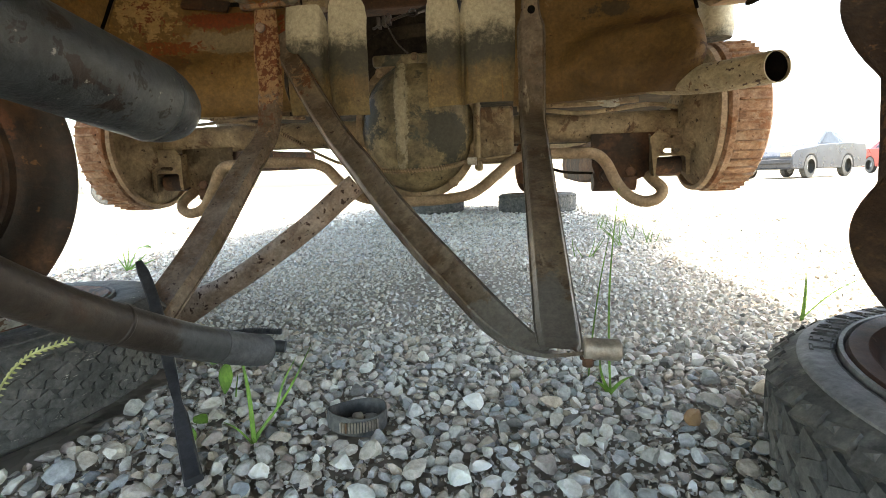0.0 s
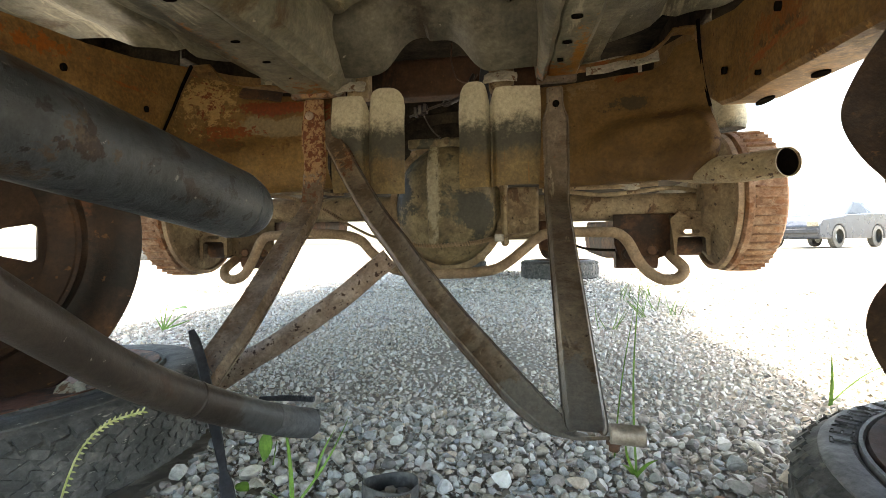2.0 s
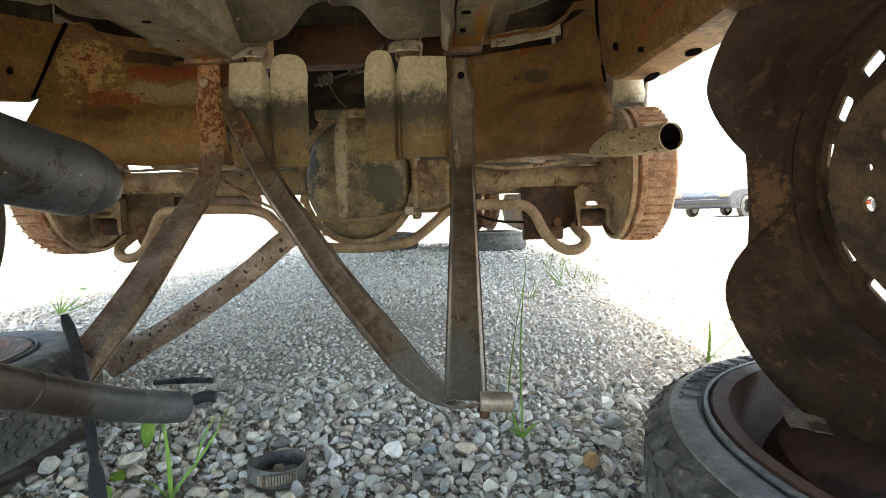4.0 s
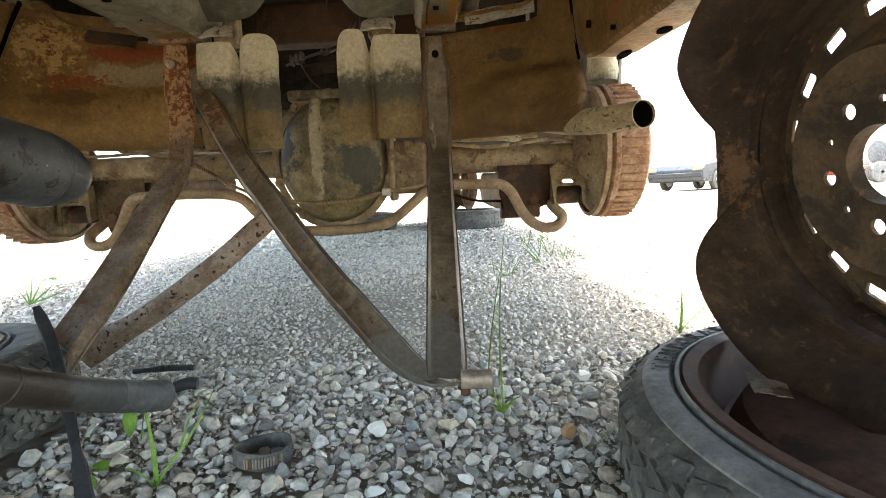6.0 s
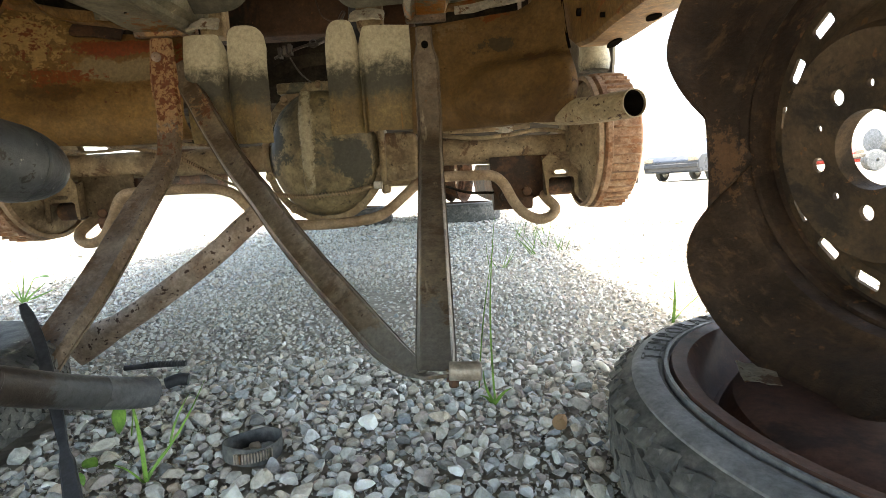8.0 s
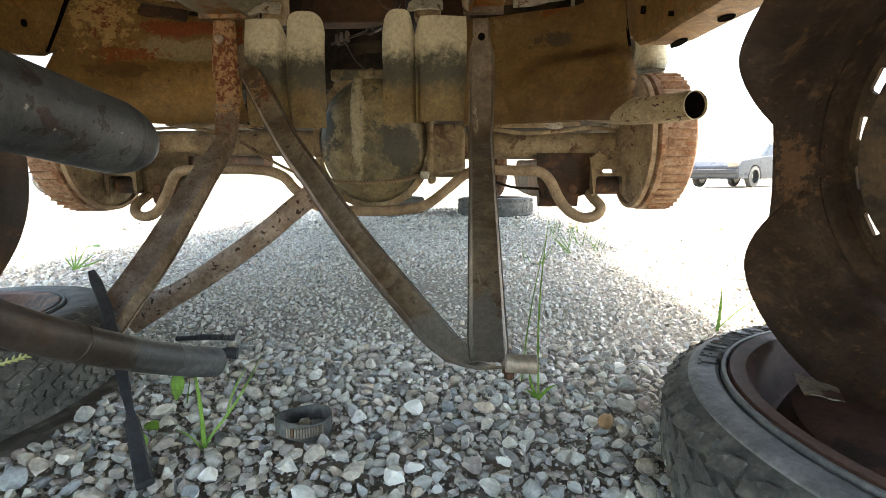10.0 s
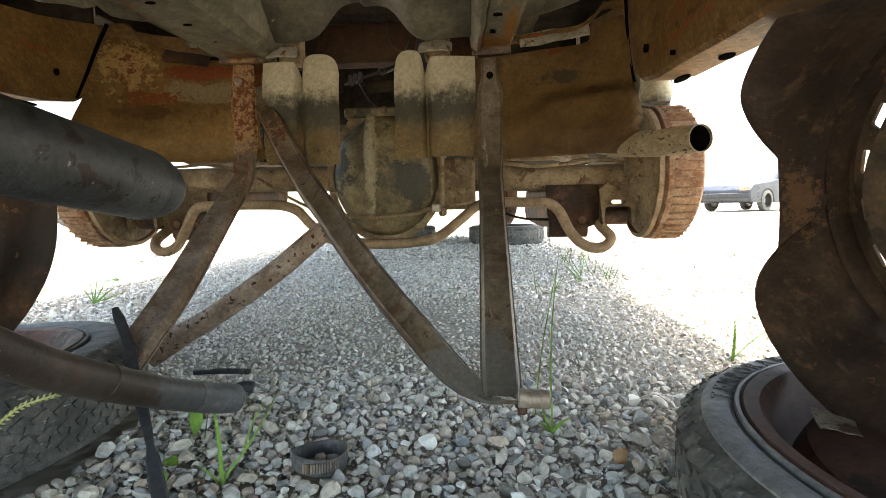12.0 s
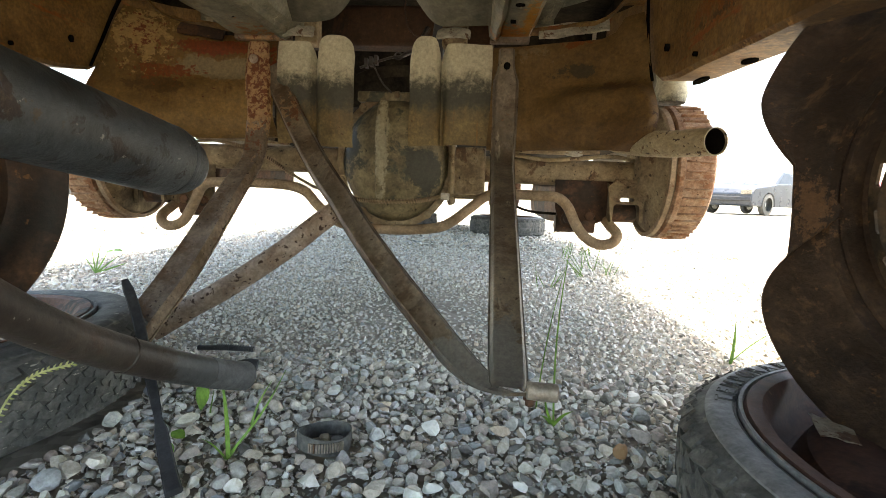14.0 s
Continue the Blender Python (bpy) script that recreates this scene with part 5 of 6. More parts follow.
def facing(c, n, spin=0.0):
    """Pose whose z axis is n and whose x axis lies level."""
    Z = Vector(n).normalized()
    X = Vector((0, 0, 1)).cross(Z).normalized()
    Y = Z.cross(X)
    return Matrix.Translation(c) @ Matrix((X, Y, Z)).transposed().to_4x4() @ Matrix.Rotation(spin, 4, "Z")


spare_wheel(0.298, 0.100, "temporary spare wheel lying flat, grey sidewall with moulded lettering", pose(0.711, -0.765, 0.0, 0, 0, 6), 3, 58, dome=0.079, word="TEMPORARY", well=0.050, wall=0.058)
spare_wheel(0.295, 0.105, "rusty wheel with a wide knobbly tyre lying flat in the gravel", pose(-0.50, -0.615, -0.004, -2.0, -3.0, 40), 4, 84, dome=0.094, well=0.022, side_mat=M_RUBBER_WORN, rim_mat=M_RIM_FLAKE, rubber=M_RUBBER_WORN)
bare_rim("dark rusted bare rim with a folded dent on a spare wheel", facing((0.5693, -0.6915, 0.2796), (-0.9897, -0.0459, -0.1355), 0.101), 0.2046, 17, 0.1436, 0.027, 0.0130, -0.121, -0.086, M_RIM_DARK, dent=math.pi - 0.101, disc_mat=M_RIM_DISC, margin=1.2, lug_at=0.7195, hub_r=0.039, rise=0.034)
bare_rim("brown rusted bare steel rim standing on a lying wheel", facing((-0.424, -0.642, 0.288), (0.985, -0.14, -0.03), 0.60), 0.205, 5, 0.098, 0.056, 0.052, -0.110, -0.095, M_RIM_BROWN, lugs=False, margin=0.75, taper=0.72)
bm = bmesh.new()
sheet(bm, 10, 8, lambda u, v: Vector((0.556 + 0.030 * u + 0.022 * v, -0.672 + 0.052 * v - 0.012 * u, 0.0800 + 0.0012 * math.sin(5 * u + 3 * v))) + wob((u * 3, v * 3, 0), 1.5, 0.0015), 0.0008)
tagged(part("torn_label", bm, M_CHROME), "torn pale sticker on a rusty spare rim", "sticker")

bm = bmesh.new()
sheet(bm, 12, 5, lambda u, v: Vector((-0.377 + 0.036 * u - 0.010 * v, -0.606 + 0.009 * u + 0.012 * v, 0.098 + 0.006 * abs(math.sin(5.5 * u)) * v + 0.006 * v)) + wob((u * 3, v * 2, 4), 1.5, 0.003), 0.001)
tagged(part("torn_label", bm, M_CHROME), "crumpled pale sticker on a red-brown rim", "sticker")

# stacked wheels under the front of the car
for x, y in ((0.44, 2.78), (-0.42, 2.95)):
    spare_wheel(0.29, 0.14, "old tyre on its rim lying flat under the car", pose(x, y, 0, 0, 0, 20), 2, 40)
    bare_rim("rusty rim standing on edge on a lying wheel", facing((x + 0.02, y, 0.345), (0.9, -0.4, 0)), 0.20, 8, 0.125, 0.03, 0.02, -0.11, -0.08, M_RUST, lugs=False)


# ---- loose tubes and scrap beside the camera ----
bm = bmesh.new()
P = [(-0.0302, -0.7190, 0.3083), (-0.0303, -0.7210, 0.3086), (-0.0304, -0.7250, 0.3092), (-0.0305, -0.7310, 0.3101), (-0.0306, -0.7390, 0.3113), (-0.0308, -0.7490, 0.3128), (-0.0310, -0.7610, 0.3146), (-0.033, -0.85, 0.328), (-0.035, -1.0, 0.350), (-0.038, -1.2, 0.382), (-0.042, -1.5, 0.43)]
tube(bm, P, 0.0285, 36, (1, 0, 0), [(k, k) for k in (0.10, 0.34, 0.56, 0.73, 0.86, 0.955, 1, 1, 1, 1, 1)])
thick = part("painted_tube", bm, M_GREYPIPE)
tagged(thick, "thick grey painted steel tube with a rounded chipped end", "tube")
bm = bmesh.new()
lathe(bm, [(0.0270, -0.0015), (0.0289, -0.001), (0.0289, 0.001), (0.0270, 0.0015)], Matrix.Translation((-0.0310, -0.7600, 0.3144)) @ Vector((-0.003, -1, 0.15)).to_track_quat("Z", "Y").to_matrix().to_4x4(), 36, close=True)
part("end_seam", bm, M_GREYPIPE, thick, "chipped seam ring at the end")
bm = bmesh.new()
P = smooth_path([(-0.003, -0.680, 0.1055), (-0.013, -0.705, 0.1155), (-0.030, -0.755, 0.140), (-0.044, -0.82, 0.176), (-0.048, -0.87, 0.2074), (-0.0473, -0.92, 0.2438), (-0.0456, -0.98, 0.2872), (-0.0439, -1.04, 0.3301), (-0.042, -1.18, 0.43), (-0.04, -1.35, 0.55)], 5)
tube(bm, P, 0.0138, 28, (1, 0, 0))
bent = part("bent_pipe", bm, M_BROWNPIPE)
tagged(bent, "bent brown-grey pipe ending in a ribbed grey sleeve", "pipe")
bm = bmesh.new()
Q = smooth_path([tuple(q) for q in P[0:8]], 5)
tube(bm, Q, 0.01395, 28, (1, 0, 0), [(0.90 if i == 0 else 1 + 0.012 * (i % 2),) * 2 for i in range(len(Q))])
part("sleeve", bm, M_SLEEVE, bent, "finely ribbed grey sleeve")
bm = bmesh.new()
lathe(bm, [(0.0134, -0.002), (0.01425, -0.001), (0.01425, 0.001), (0.0134, 0.002)], Matrix.Translation((-0.040, -0.80, 0.1645)) @ Vector((-0.14, -0.74, 0.44)).to_track_quat("Z", "Y").to_matrix().to_4x4(), 28, close=True)
part("weld_ring", bm, M_BROWNPIPE, bent, "raised weld ring")
bm = bmesh.new()
P = smooth_path([(-0.256, -0.510, 0.162), (-0.229, -0.530, 0.131), (-0.202, -0.555, 0.101), (-0.161, -0.600, 0.067), (-0.130, -0.635, 0.046), (-0.10, -0.67, 0.028), (-0.075, -0.70, 0.017), (-0.046, -0.735, 0.011)], 5)
n = len(P)
sweep(bm, P, [(-0.009, -0.002), (-0.007, -0.004), (0.007, -0.004), (0.009, -0.002), (0.009, 0.002), (0.007, 0.004), (-0.007, 0.004), (-0.009, 0.002)], (1, 0.5, 0), [(table(i / (n - 1), [(0, 0.45), (0.06, 0.75), (0.4, 0.72), (0.56, 0.55), (0.64, 0.40), (0.68, 0.75), (1, 0.85)]),) * 2 for i in range(n)])
tagged(part("pry_bar", bm, M_BLACK), "flat black lever leaning against a lying wheel", "lever")

bm = bmesh.new()
m = Matrix.Translation((0.057, -0.612, 0.001)) @ Matrix.Rotation(radians(-4), 4, "X")
lathe(bm, [(0.0285, 0), (0.0300, 0), (0.0305, 0.009), (0.0300, 0.018), (0.0285, 0.018), (0.0285, 0.009)], m, 40, close=True, shape=lambda q, a, i: Vector((q.x * 1.03, q.y * 0.95, q.z + 0.002 * math.sin(2 * a))))
clamp = part("hose_clamp_ring", bm, M_RUBBER)
tagged(clamp, "dark ribbed hose ring lying on the gravel", "hose ring")
for k in range(14):
    a = radians(-105 + k * 5.5)
    bm = bmesh.new()
    q = m @ Matrix.Rotation(a, 4, "Z") @ Matrix.Translation((0.0305, 0, 0.009))
    box(bm, -0.0008, 0.0016, -0.0008, 0.0008, -0.005, 0.005, q)
    part("notch", bm, M_STEEL, clamp)

bm = bmesh.new()
tube(bm, coil([(-0.215, -0.352, 0.020), (-0.185, -0.350, 0.021), (-0.150, -0.347, 0.019)], 0.0042, 0.001, 16, 8), 0.0014, 6)
tube(bm, [(-0.246, -0.352, 0.018), (-0.212, -0.352, 0.020), (-0.15, -0.347, 0.019)], 0.0042, 10)
tagged(part("spring_rod", bm, M_BLACK), "black spring-wound rod on the gravel", "spring")
bm = bmesh.new()
tube(bm, smooth_path([(-0.149, -0.408, 0.010), (-0.133, -0.404, 0.014), (-0.119, -0.401, 0.012)], 4), 0.009, 12, (0, 0, 1))
tagged(part("rubber_scrap", bm, M_BLACK), "scrap of black rubber hose on the gravel", "hose")


# ---- weeds ----
def blade(bm, base, tip, w, bend=(0, 0, 0), n=8):
    b, t = Vector(base), Vector(tip)
    side = (t - b).cross(Vector((0.2, 1, 0.1))).normalized()
    rows = []
    for i in range(n + 1):
        k = i / n
        p = b.lerp(t, k) + Vector(bend) * math.sin(math.pi * k)
        h = w * (1 - k ** 2.2) + 0.0002
        f = Vector((0, -0.25 * h, 0))
        rows.append([bm.verts.new(p - side * h), bm.verts.new(p + f), bm.verts.new(p + side * h)])
    for a, c in zip(rows, rows[1:]):
        for j in range(2):
            bm.faces.new((a[j], a[j + 1], c[j + 1], c[j]))


def oval_leaf(bm, c, d, up, L, W):
    d, up = Vector(d).normalized(), Vector(up)
    s = d.cross(up).normalized()
    n = 7
    rows = []
    for i in range(n + 1):
        k = i / n
        h = W * math.sin(math.pi * min(max(k, 0.03), 0.985)) ** 0.8
        p = Vector(c) + d * L * k - up * 0.25 * L * k * k
        rows.append([bm.verts.new(p - s * h + up * 0.1 * h), bm.verts.new(p), bm.verts.new(p + s * h + up * 0.1 * h)])
    for a, b in zip(rows, rows[1:]):
        for j in range(2):
            bm.faces.new((a[j], a[j + 1], b[j + 1], b[j]))


def weed(name, label, stems, leaves=(), mat=M_LEAF):
    base = stems[0][0] if stems else leaves[0][0]
    w = thing(name, label, "weed", "weeds in the gravel", base)
    for b, t, wd, bend in stems:
        bm = bmesh.new()
        blade(bm, b, t, wd, bend)
        part("blade", bm, mat, w)
    for c, d, L, W in leaves:
        bm = bmesh.new()
        oval_leaf(bm, c, d, (0, -0.3, 1), L, W)
        part("leaf", bm, M_LEAF, w, "rounded green leaf")
    return w


weed("grass_weed", "green grass blade with a thin side stalk growing from the gravel", [((-0.036, -0.655, 0), (-0.053, -0.640, 0.102), 0.0030, (0.003, 0, 0)), ((-0.036, -0.655, 0.005), (0.007, -0.600, 0.084), 0.0014, (0.003, 0, -0.004)), ((-0.038, -0.655, 0), (-0.058, -0.67, 0.03), 0.0016, (0, 0, 0.004)), ((-0.036, -0.655, 0), (-0.012, -0.645, 0.035), 0.0013, (0, 0, 0.003)), ((-0.020, -0.633, 0.030), (-0.004, -0.615, 0.075), 0.0012, (-0.003, 0, 0))])
weed("clover_weed", "small round-leaved green weed in the gravel", [((-0.110, -0.560, 0), (-0.106, -0.555, 0.035), 0.001, (0, 0, 0))], [((-0.108, -0.572, 0.052), (-0.1, -0.3, -1), 0.030, 0.010), ((-0.112, -0.57, 0.054), (-1, -0.2, 0.1), 0.018, 0.009), ((-0.104, -0.572, 0.055), (1, -0.3, 0.2), 0.018, 0.009), ((-0.112, -0.635, 0.016), (1, -0.4, 0.1), 0.020, 0.007), ((-0.105, -0.650, 0.012), (0.3, -0.6, -0.6), 0.016, 0.005)])
weed("tall_grass", "tall thin grass stalk standing in the gravel", [((0.332, -0.520, 0), (0.343, -0.500, 0.238), 0.0011, (-0.006, 0, 0)), ((0.315, -0.47, 0), (0.345, -0.46, 0.200), 0.0008, (-0.004, 0, 0)), ((0.332, -0.52, 0), (0.318, -0.53, 0.05), 0.0016, (-0.004, 0, 0)), ((0.331, -0.52, 0), (0.352, -0.54, 0.03), 0.002, (0, 0, 0.004)), ((0.330, -0.52, 0), (0.31, -0.54, 0.022), 0.002, (0, 0, 0.004))])
weed("grass_sprout", "single bright green grass blade at the edge of the shade", [((0.700, -0.215, 0), (0.702, -0.215, 0.085), 0.0028, (0.002, 0, 0)), ((0.70, -0.21, 0), (0.80, -0.20, 0.07), 0.0010, (0, 0, 0.01))])
weed("far_weed", "low pale weed at the edge of the sunlit gravel", [((-1.0, 0.35, 0), (-0.98 + 0.03 * k, 0.35, 0.10 - 0.02 * abs(k)), 0.003, (0, 0, 0)) for k in (-2, -1, 0, 1, 2, 3)], [((-0.93, 0.34, 0.08), (1, 0, 0.1), 0.03, 0.01), ((-0.93, 0.34, 0.075), (-1, 0, 0.1), 0.03, 0.01)])
rw = random.Random(5)
for cx, cy, hh in ((0.60, 0.75, 0.12), (0.68, 0.95, 0.15), (0.74, 0.82, 0.10), (0.66, 1.35, 0.14), (0.78, 1.5, 0.12), (0.45, 0.5, 0.09)):
    weed("grass_tuft", "sparse thin green grass in the gravel", [((cx + rw.uniform(-.03, .03), cy, 0), (cx + rw.uniform(-.07, .07), cy + rw.uniform(-.04, .04), hh * rw.uniform(0.5, 1.0)), 0.0011, (rw.uniform(-.01, .01), 0, 0)) for _ in range(5)])
# drooping seed head close to the eye
stalk = thing("seed_stalk", "pale yellow-green seed stalk arching over a lying tyre", "weed", "weeds in the gravel", (-0.16, -0.76, 0))
bm = bmesh.new()
SP = smooth_path([(-0.185, -0.79, 0.0), (-0.176, -0.79, 0.05), (-0.168, -0.787, 0.085), (-0.155, -0.783, 0.115), (-0.135, -0.778, 0.134), (-0.108, -0.772, 0.143)], 6)
tube(bm, SP, 0.0009, 6)
part("stem", bm, M_LEAF_PALE, stalk)
for i, p in enumerate(SP[9:]):
    for sgn in (-1, 1):
        bm = bmesh.new()
        oval_leaf(bm, p, (0.5, 0.0, 0.5 + sgn * 0.6), (0, -1, 0.1), 0.0045, 0.0009)
        part("seed", bm, M_LEAF_PALE, stalk)


# ---- parked cars and scrap across the yard ----
def parked_car(label, paint, m, length=4.8, roof=1.40, deck=0.98):
    """Saloon: body, glasshouse, windows, four wheels, lamps, bumpers; front towards -x."""
    c = thing("parked_car", label, "car", "cars across the yard", m)
    h = length / 2
    prof = [(-h, 0.35), (-h - 0.02, 0.62), (-h + 0.15, 0.78), (-h + 1.25, 0.90), (-h + 1.35, 0.93), (h - 1.15, deck), (h - 0.1, deck - 0.03), (h, 0.70), (h - 0.02, 0.36)]
    wheels = (-h + 0.95, h - 1.15)
    low = [(h - 0.05, 0.27)]
    for wx in reversed(wheels):
        low += [(wx + 0.38, 0.25)] + [(wx + 0.36 * math.cos(a), 0.32 + 0.34 * math.sin(a)) for a in [math.pi * k / 8 for k in range(1, 8)]] + [(wx - 0.38, 0.25)]
    low += [(-h + 0.05, 0.27)]
    bm = bmesh.new()
    pts = prof + low
    fr = [bm.verts.new((x, -0.88, z)) for x, z in pts]
    bk = [bm.verts.new((x, 0.88, z)) for x, z in pts]
    bm.faces.new(fr)
    bm.faces.new(bk)
    for i in range(len(pts)):
        bm.faces.new((fr[i], fr[(i + 1) % len(pts)], bk[(i + 1) % len(pts)], bk[i]))
    body = part("body", bm, paint, c, "", local=True, bevel=0.03)
    bm = bmesh.new()
    gp = [(-h + 1.35, 0.92), (-h + 2.05, roof - 0.02), (-h + 2.3, roof), (h - 1.75, roof - 0.01), (h - 1.5, roof - 0.06), (h - 0.95, deck - 0.01)]
    a = [bm.verts.new((x, -0.80 + 0.14 * (z > 1.1), z)) for x, z in gp]
    b = [bm.verts.new((x, 0.80 - 0.14 * (z > 1.1), z)) for x, z in gp]
    bm.faces.new(a)
    bm.faces.new(b)
    for i in range(len(gp)):
        bm.faces.new((a[i], a[(i + 1) % 6], b[(i + 1) % 6], b[i]))
    part("cabin", bm, paint, c, "", local=True, bevel=0.03)
    for x0, x1, x2, x3 in ((-h + 1.62, -h + 2.12, -h + 2.62, -h + 2.62), (-h + 2.70, -h + 2.70, h - 1.70, h - 1.35)):
        for sy in (-1, 1):
            bm = bmesh.new()
            q = [bm.verts.new((x, sy * (0.815 - 0.14 * k), z)) for x, z, k in ((x0, 0.97, 0.1), (x1, roof - 0.07, 0.95), (x2, roof - 0.07, 0.95), (x3, 0.97, 0.1))]
            bm.faces.new(q)
            bmesh.ops.solidify(bm, geom=bm.faces[:], thickness=0.012)
            part("window", bm, M_GLASS, c, "dark side window", local=True, smooth=False)
    for wx in wheels:
        for sy in (-1, 1):
            bm = bmesh.new()
            q = Matrix.Translation((wx, sy * 0.80, 0.32)) @ Matrix.Rotation(radians(90 * sy), 4, "X")
            lathe(bm, [(0.20, 0.09), (0.26, 0.10), (0.315, 0.07), (0.32, 0.0), (0.315, -0.07), (0.20, -0.09)], q, 28)
            tyre = part("wheel", bm, M_RUBBER, c, "", local=True)
            bm = bmesh.new()
            r = lathe(bm, [(0.205, 0.092), (0.19, 0.08), (0.15, 0.06), (0.10, 0.075), (0.04, 0.09), (0.01, 0.092)], q, 24)
            cap(bm, r[-1])
            part("hubcap", bm, M_CARWHITE, tyre, "silver wheel cover", local=True)
    for x, s in ((h - 0.01, 1), (-h - 0.02, -1)):
        bm = bmesh.new()
        box(bm, x - 0.06, x + 0.06, -0.86, 0.86, 0.40, 0.54)
        part("bumper", bm, M_BLACK if s < 0 else paint, c, "", local=True, bevel=0.03)
        for sy in (-0.72, 0.72):
            bm = bmesh.new()
            box(bm, x - 0.03, x + 0.03, sy - 0.14, sy + 0.14, 0.60, 0.72)
            part("lamp", bm, M_CARRED if s > 0 else M_CHROME, c, "tail lamp" if s > 0 else "headlamp", local=True, bevel=0.01)
    return c


parked_car("dark blue-grey saloon parked on bright gravel", M_CARBLUE, pose(9.05, 15.6, 0, 0, 0, 36), 4.2, 1.36, 1.00)
parked_car("red saloon parked on bright gravel", M_CARRED, pose(15.4, 20.0, 0, 0, 0, 84), 4.6)
parked_car("white saloon parked on bright gravel", M_CARWHITE, pose(-10.5, 13.5, 0, 0, 0, -12), 4.8)
parked_car("dark saloon parked far across the yard", M_CARBLUE, pose(18.5, 16.0, 0, 0, 0, 15), 4.7)


def tank_trailer(m):
    """Low trailer with a round tank, seen far off."""
    t = thing("tank_trailer", "grey tank on a low rusty trailer in the sun", "trailer", "scrap across the yard", m)
    bm = bmesh.new()
    box(bm, -2.2, 1.4, -0.5, 0.5, 0.42, 0.52)
    part("frame", bm, M_STEEL, t, "dusty steel frame", local=True, bevel=0.01)
    bm = bmesh.new()
    r = lathe(bm, [(0.1, -0.62), (0.36, -0.56), (0.42, -0.45), (0.42, 0.45), (0.36, 0.56), (0.1, 0.62)], Matrix.Translation((0.6, 0, 0.90)) @ Matrix.Rotation(radians(90), 4, "Y"), 28)
    cap(bm, r[0])
    cap(bm, r[-1])
    part("tank", bm, M_SIDEWALL, t, "grey round tank", local=True)
    for x in (-0.35, 0.55):
        for sy in (-0.6, 0.6):
            bm = bmesh.new()
            lathe(bm, [(0.05, 0.08), (0.20, 0.08), (0.30, 0.06), (0.31, 0.0), (0.30, -0.06), (0.20, -0.08), (0.05, -0.08)], Matrix.Translation((x, sy, 0.31)) @ Matrix.Rotation(radians(90), 4, "X"), 24, close=True)
            part("wheel", bm, M_SIDEWALL, t, "dusty wheel", local=True)
    return t


tank_trailer(pose(13.35, 14.2, 0, 0, 0, 0))


def scrap_axle(x, y, rz, label):
    """Bare axle with two old wheels on blocks."""
    t = thing("scrap_axle", label, "scrap axle", "scrap across the yard", pose(x, y, 0, 0, 0, rz))
    bm = bmesh.new()
    box(bm, -0.9, 0.9, -0.05, 0.05, 0.26, 0.36)
    part("beam", bm, M_TUBE_RUST, t, "rusty beam", local=True, bevel=0.01)
    for s in (-1, 1):
        bm = bmesh.new()
        lathe(bm, [(0.12, 0.08), (0.22, 0.09), (0.30, 0.06), (0.30, -0.06), (0.22, -0.09), (0.12, -0.08)], Matrix.Translation((s * 0.75, 0, 0.30)) @ Matrix.Rotation(radians(90), 4, "X"), 24, close=True)
        part("wheel", bm, M_RUBBER, t, "worn grey wheel", local=True)
    return t


scrap_axle(6.9, 16.0, 70, "rusty bare axle with wheels standing in the sun")
scrap_axle(-7.6, 9.0, 60, "rusty bare axle with wheels standing in the sun")


# ---- ground ----
bm = bmesh.new()
xs = [-400, -60, -12] + [-3 + 0.15 * i for i in range(41)] + [12, 60, 400]
ys = [-400, -60, -12] + [-3 + 0.15 * i for i in range(61)] + [15, 60, 400]
V = [[bm.verts.new((x, y, -0.006 + (0.004 * noise.noise(Vector((x * 2, y * 2, 0))) + 0.0065 * math.exp(-((x - 0.02) / 0.34) ** 2 - ((y - 0.15) / 0.48) ** 2) if abs(x) < 4 and -4 < y < 7 else 0))) for y in ys] for x in xs]
for i in range(len(xs) - 1):
    for j in range(len(ys) - 1):
        bm.faces.new((V[i][j], V[i + 1][j], V[i + 1][j + 1], V[i][j + 1]))
ground = part("ground", bm, M_GROUND)
tagged(ground, "dusty grey gravel yard, bright in the sun", "ground", kind="structure")


# ---- gravel ----
def stone_shape(seed, level):
    bm = bmesh.new()
    bmesh.ops.create_icosphere(bm, subdivisions=level, radius=1.0)
    rg = random.Random(seed)
    ax = Vector((1.0, rg.uniform(0.60, 0.92), rg.uniform(0.48, 0.80)))
    off = Vector((seed * 3.7, seed * 1.3, 0))
    cuts = [(Vector((rg.gauss(0, 1), rg.gauss(0, 1), rg.gauss(0, 1))).normalized(), rg.uniform(0.36, 0.72)) for _ in range(11)]
    for v in bm.verts:
        p = v.co.copy()
        for n, d in cuts:
            e = p.dot(n) - d
            if e > 0:
                p -= n * e
        p *= 1.20 + 0.16 * noise.noise(p * 1.6 + off)
        v.co = Vector((p.x * ax.x, p.y * ax.y, p.z * ax.z))
    bm.verts.ensure_lookup_table()
    v = np.array([q.co[:] for q in bm.verts])
    f = np.array([[q.index for q in fc.verts] for fc in bm.faces])
    bm.free()
    return v, f


def mesh_of(name, verts, faces):
    me = bpy.data.meshes.new(name)
    me.vertices.add(len(verts))
    me.vertices.foreach_set("co", verts.astype(np.float32).ravel())
    me.loops.add(faces.size)
    me.loops.foreach_set("vertex_index", faces.astype(np.int32).ravel())
    me.polygons.add(len(faces))
    me.polygons.foreach_set("loop_start", np.arange(0, faces.size, 3, dtype=np.int32))
    me.polygons.foreach_set("use_smooth", np.ones(len(faces), dtype=bool))
    me.update(calc_edges=True)
    me.set_sharp_from_angle(angle=radians(34))
    return me


rng = np.random.default_rng(11)


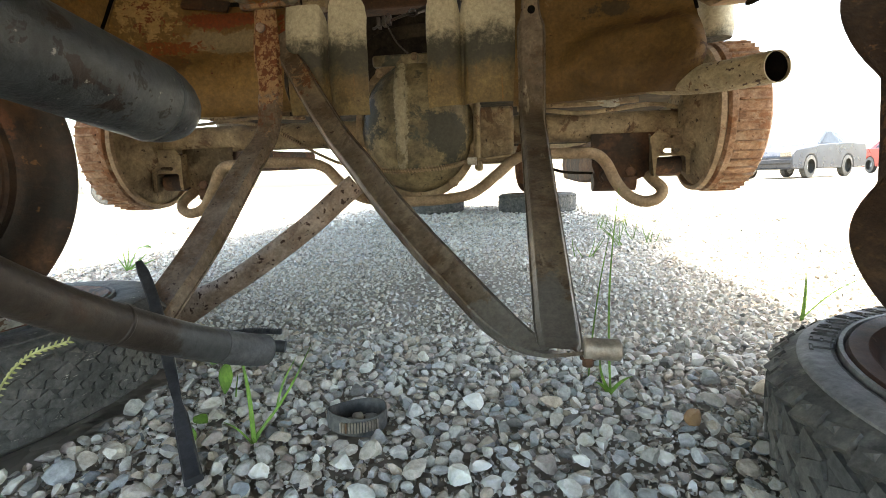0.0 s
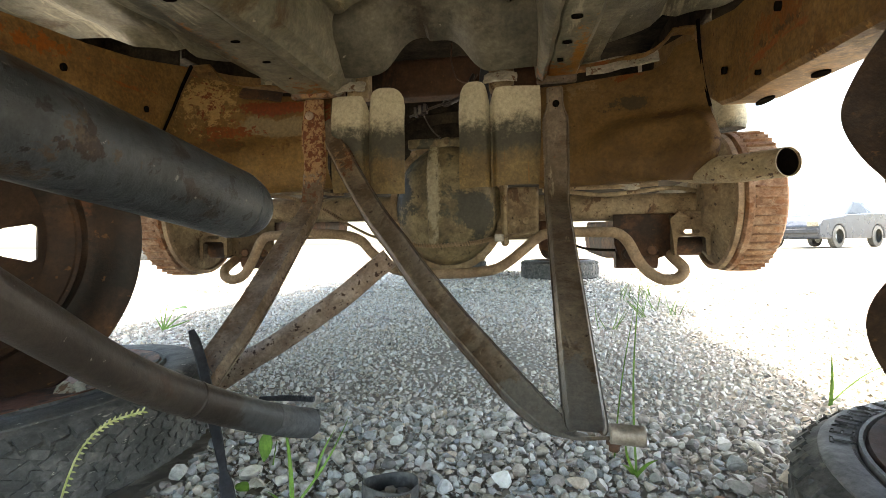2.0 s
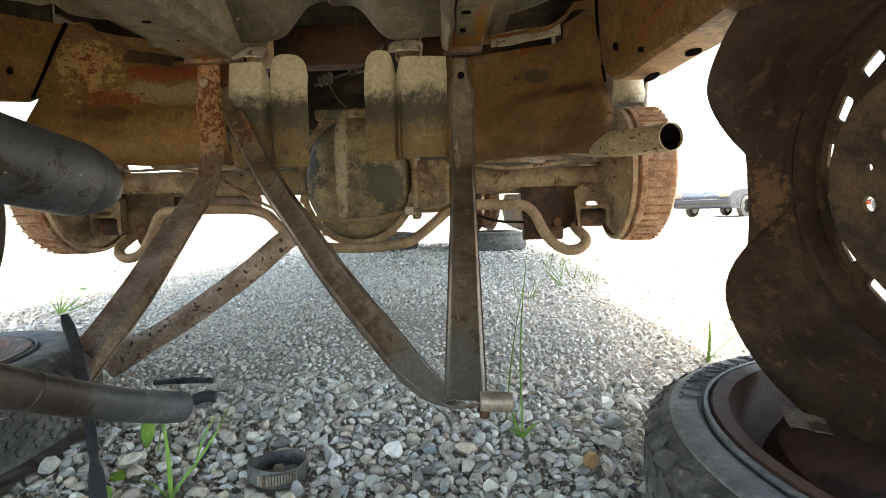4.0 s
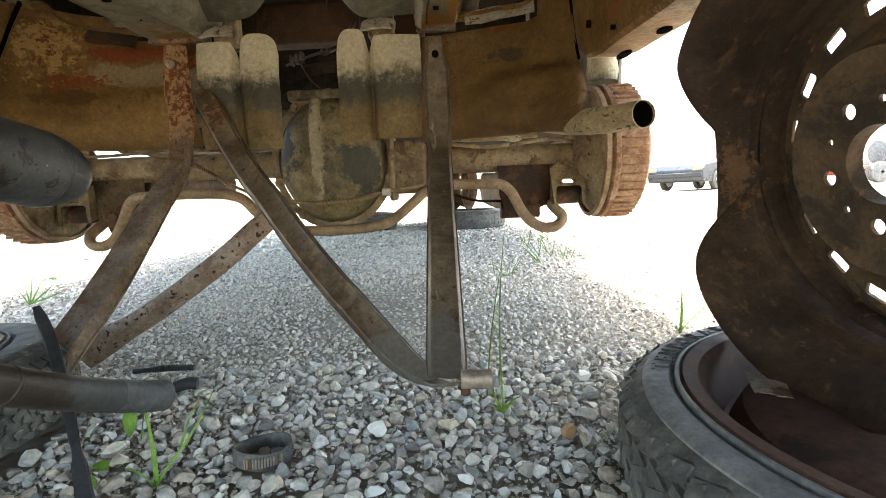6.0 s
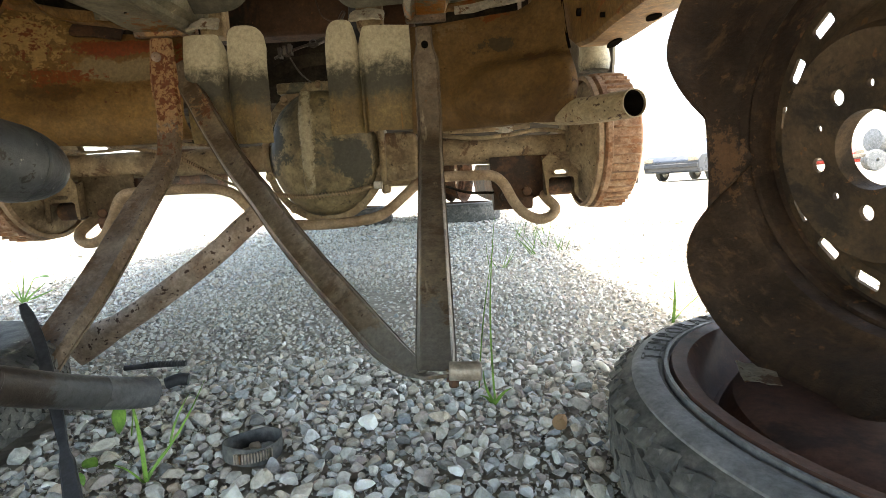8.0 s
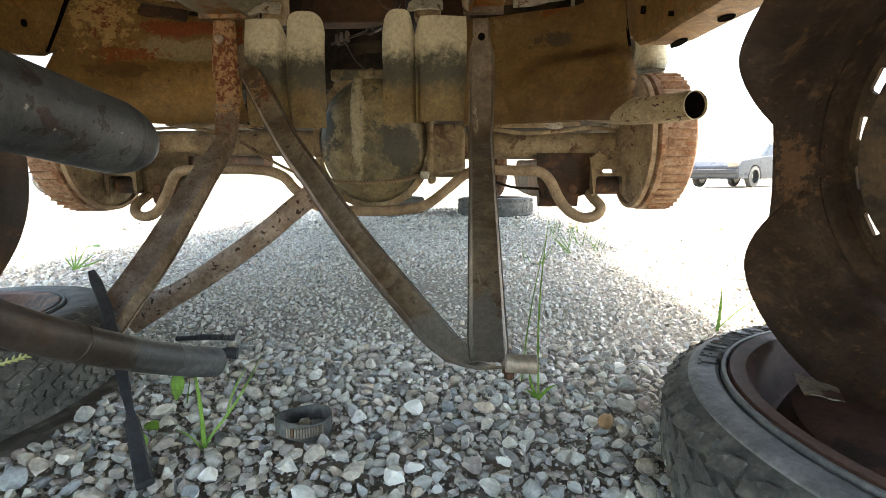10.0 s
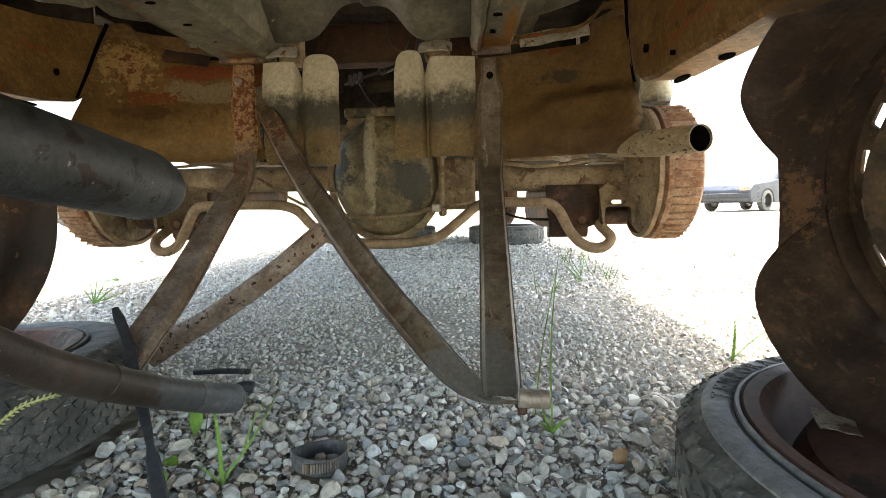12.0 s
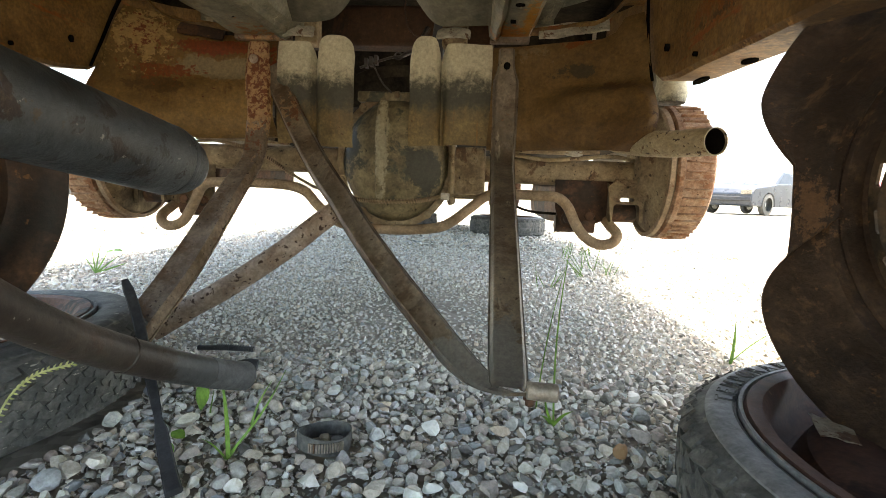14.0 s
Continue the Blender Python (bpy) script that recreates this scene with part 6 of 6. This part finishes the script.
def rotations(n):
    """Random turns, mostly about the upright with some tilt."""
    a, b, c = rng.uniform(0, 2 * np.pi, n), rng.normal(0, 0.35, n), rng.normal(0, 0.35, n)
    ca, sa, cb, sb, cc, sc = np.cos(a), np.sin(a), np.cos(b), np.sin(b), np.cos(c), np.sin(c)
    R = np.empty((n, 3, 3))
    R[:, 0] = np.stack([ca * cb, ca * sb * sc - sa * cc, ca * sb * cc + sa * sc], 1)
    R[:, 1] = np.stack([sa * cb, sa * sb * sc + ca * cc, sa * sb * cc - ca * sc], 1)
    R[:, 2] = np.stack([-sb, cb * sc, cb * cc], 1)
    return R


def in_clear(x, y):
    """Leaves out what lies under the wheels."""
    return ((x - 0.711) ** 2 + (y + 0.765) ** 2 > 0.284 ** 2) & ((x + 0.50) ** 2 + (y + 0.615) ** 2 > 0.285 ** 2) & ((x - 0.057) ** 2 + (y + 0.612) ** 2 > 0.033 ** 2)


def scatter(x0, x1, y0, y1, tries, lo, hi, shapes, gap=0.72, lift=0.45, keep_out=()):
    """Stones dropped one by one, larger first, none far into another."""
    r = np.sort(lo + (hi - lo) * rng.random(tries) ** 2.4)[::-1]
    x, y = rng.uniform(x0, x1, tries), rng.uniform(y0, y1, tries)
    ok = in_clear(x, y)
    cell = 2 * hi
    cells, sel = {}, []
    for a, b, c in keep_out:
        cells.setdefault((int(a // cell), int(b // cell)), []).append((a, b, c))
    for i in range(tries):
        if not ok[i]:
            continue
        a, b, c = x[i], y[i], r[i]
        u, v = int(a // cell), int(b // cell)
        if all((a - p) ** 2 + (b - q) ** 2 > (gap * (c + w)) ** 2 for du in (-1, 0, 1) for dv in (-1, 0, 1) for p, q, w in cells.get((u + du, v + dv), ())):
            cells.setdefault((u, v), []).append((a, b, c))
            sel.append(i)
    x, y, s = x[sel], y[sel], r[sel]
    n = len(x)
    R = rotations(n)
    pick = rng.integers(0, len(shapes), n)
    VV, FF, base = [], [], 0
    for k, (v, f) in enumerate(shapes):
        idx = np.nonzero(pick == k)[0]
        if not len(idx):
            continue
        P = np.einsum("nij,vj->nvi", R[idx], v) * s[idx, None, None]
        P[:, :, 0] += x[idx, None]
        P[:, :, 1] += y[idx, None]
        P[:, :, 2] += (s[idx] * lift * rng.uniform(0.15, 1.7, len(idx)))[:, None] - 0.003
        F2 = f[None] + (np.arange(len(idx)) * len(v))[:, None, None] + base
        VV.append(P.reshape(-1, 3))
        FF.append(F2.reshape(-1, 3))
        base += len(idx) * len(v)
    return np.concatenate(VV), np.concatenate(FF)


# the nearest stones, each on its own
stone_meshes = []
for k in range(12):
    v, f = stone_shape(k + 60, 2)
    me = mesh_of("stone", v, f)
    me.materials.append(M_STONE)
    stone_meshes.append(me)
tan_mesh = stone_meshes[0].copy()
tan_mesh.materials[0] = M_TANSTONE
rs = random.Random(3)
placed = [(0.398, -0.592, 0.0135), (0.069, -0.604, 0.011), (0.048, -0.618, 0.009), (0.055, -0.598, 0.008), (0.174, -0.703, 0.0135), (0.135, -0.700, 0.013), (0.215, -0.745, 0.013), (0.252, -0.76, 0.013), (0.095, -0.735, 0.013), (0.16, -0.77, 0.014), (0.30, -0.72, 0.011)]
while len(placed) < 290:
    x, y = rs.uniform(-0.40, 0.52), rs.uniform(-0.86, -0.42)
    r = 0.0058 + 0.0100 * rs.random() ** 2.6
    if bool(in_clear(np.float64(x), np.float64(y))) and all((x - a) ** 2 + (y - b) ** 2 > (0.8 * (r + c)) ** 2 for a, b, c in placed):
        placed.append((x, y, r))
for i, (x, y, r) in enumerate(placed):
    st = new("stone", stone_meshes[i % 12] if i else tan_mesh)
    st.parent = ground
    st.matrix_basis = Matrix.LocRotScale((x, y, r * rs.uniform(0.4, 0.65)), Euler((rs.gauss(0, 0.3), rs.gauss(0, 0.3), rs.uniform(0, 6.28))), (r, r, r))

fine_shapes = [stone_shape(k, 2) for k in range(10)]
rough_shapes = [stone_shape(k + 30, 1) for k in range(10)]
layers = [
    scatter(-0.75, 1.0, -1.25, -0.30, 60000, 0.0026, 0.0100, fine_shapes, keep_out=placed),
    scatter(-0.75, 1.0, -1.25, -0.30, 50000, 0.0022, 0.0045, rough_shapes, gap=0.74, lift=0.25),
    scatter(-0.95, 1.15, -0.34, 0.40, 64000, 0.0024, 0.0082, rough_shapes, gap=0.79, lift=0.34),
    scatter(-1.5, 1.3, 0.40, 1.6, 54000, 0.0038, 0.0112, rough_shapes),
    scatter(-2.2, 1.7, 1.6, 4.4, 36000, 0.007, 0.020, rough_shapes),
    scatter(-1.7, -0.75, -1.25, 0.40, 14000, 0.005, 0.013, rough_shapes),
    scatter(1.0, 1.7, -1.25, 0.40, 12000, 0.005, 0.013, rough_shapes),
]
VV, FF, base = [], [], 0
for v, f in layers:
    VV.append(v)
    FF.append(f + base)
    base += len(v)
gravel_mesh = mesh_of("gravel", np.concatenate(VV), np.concatenate(FF))
gravel_mesh.materials.append(M_GRAVEL)
gravel = new("gravel", gravel_mesh)
gravel.parent = ground
tagged(gravel, "loose pale grey and tan gravel", kind="stuff")
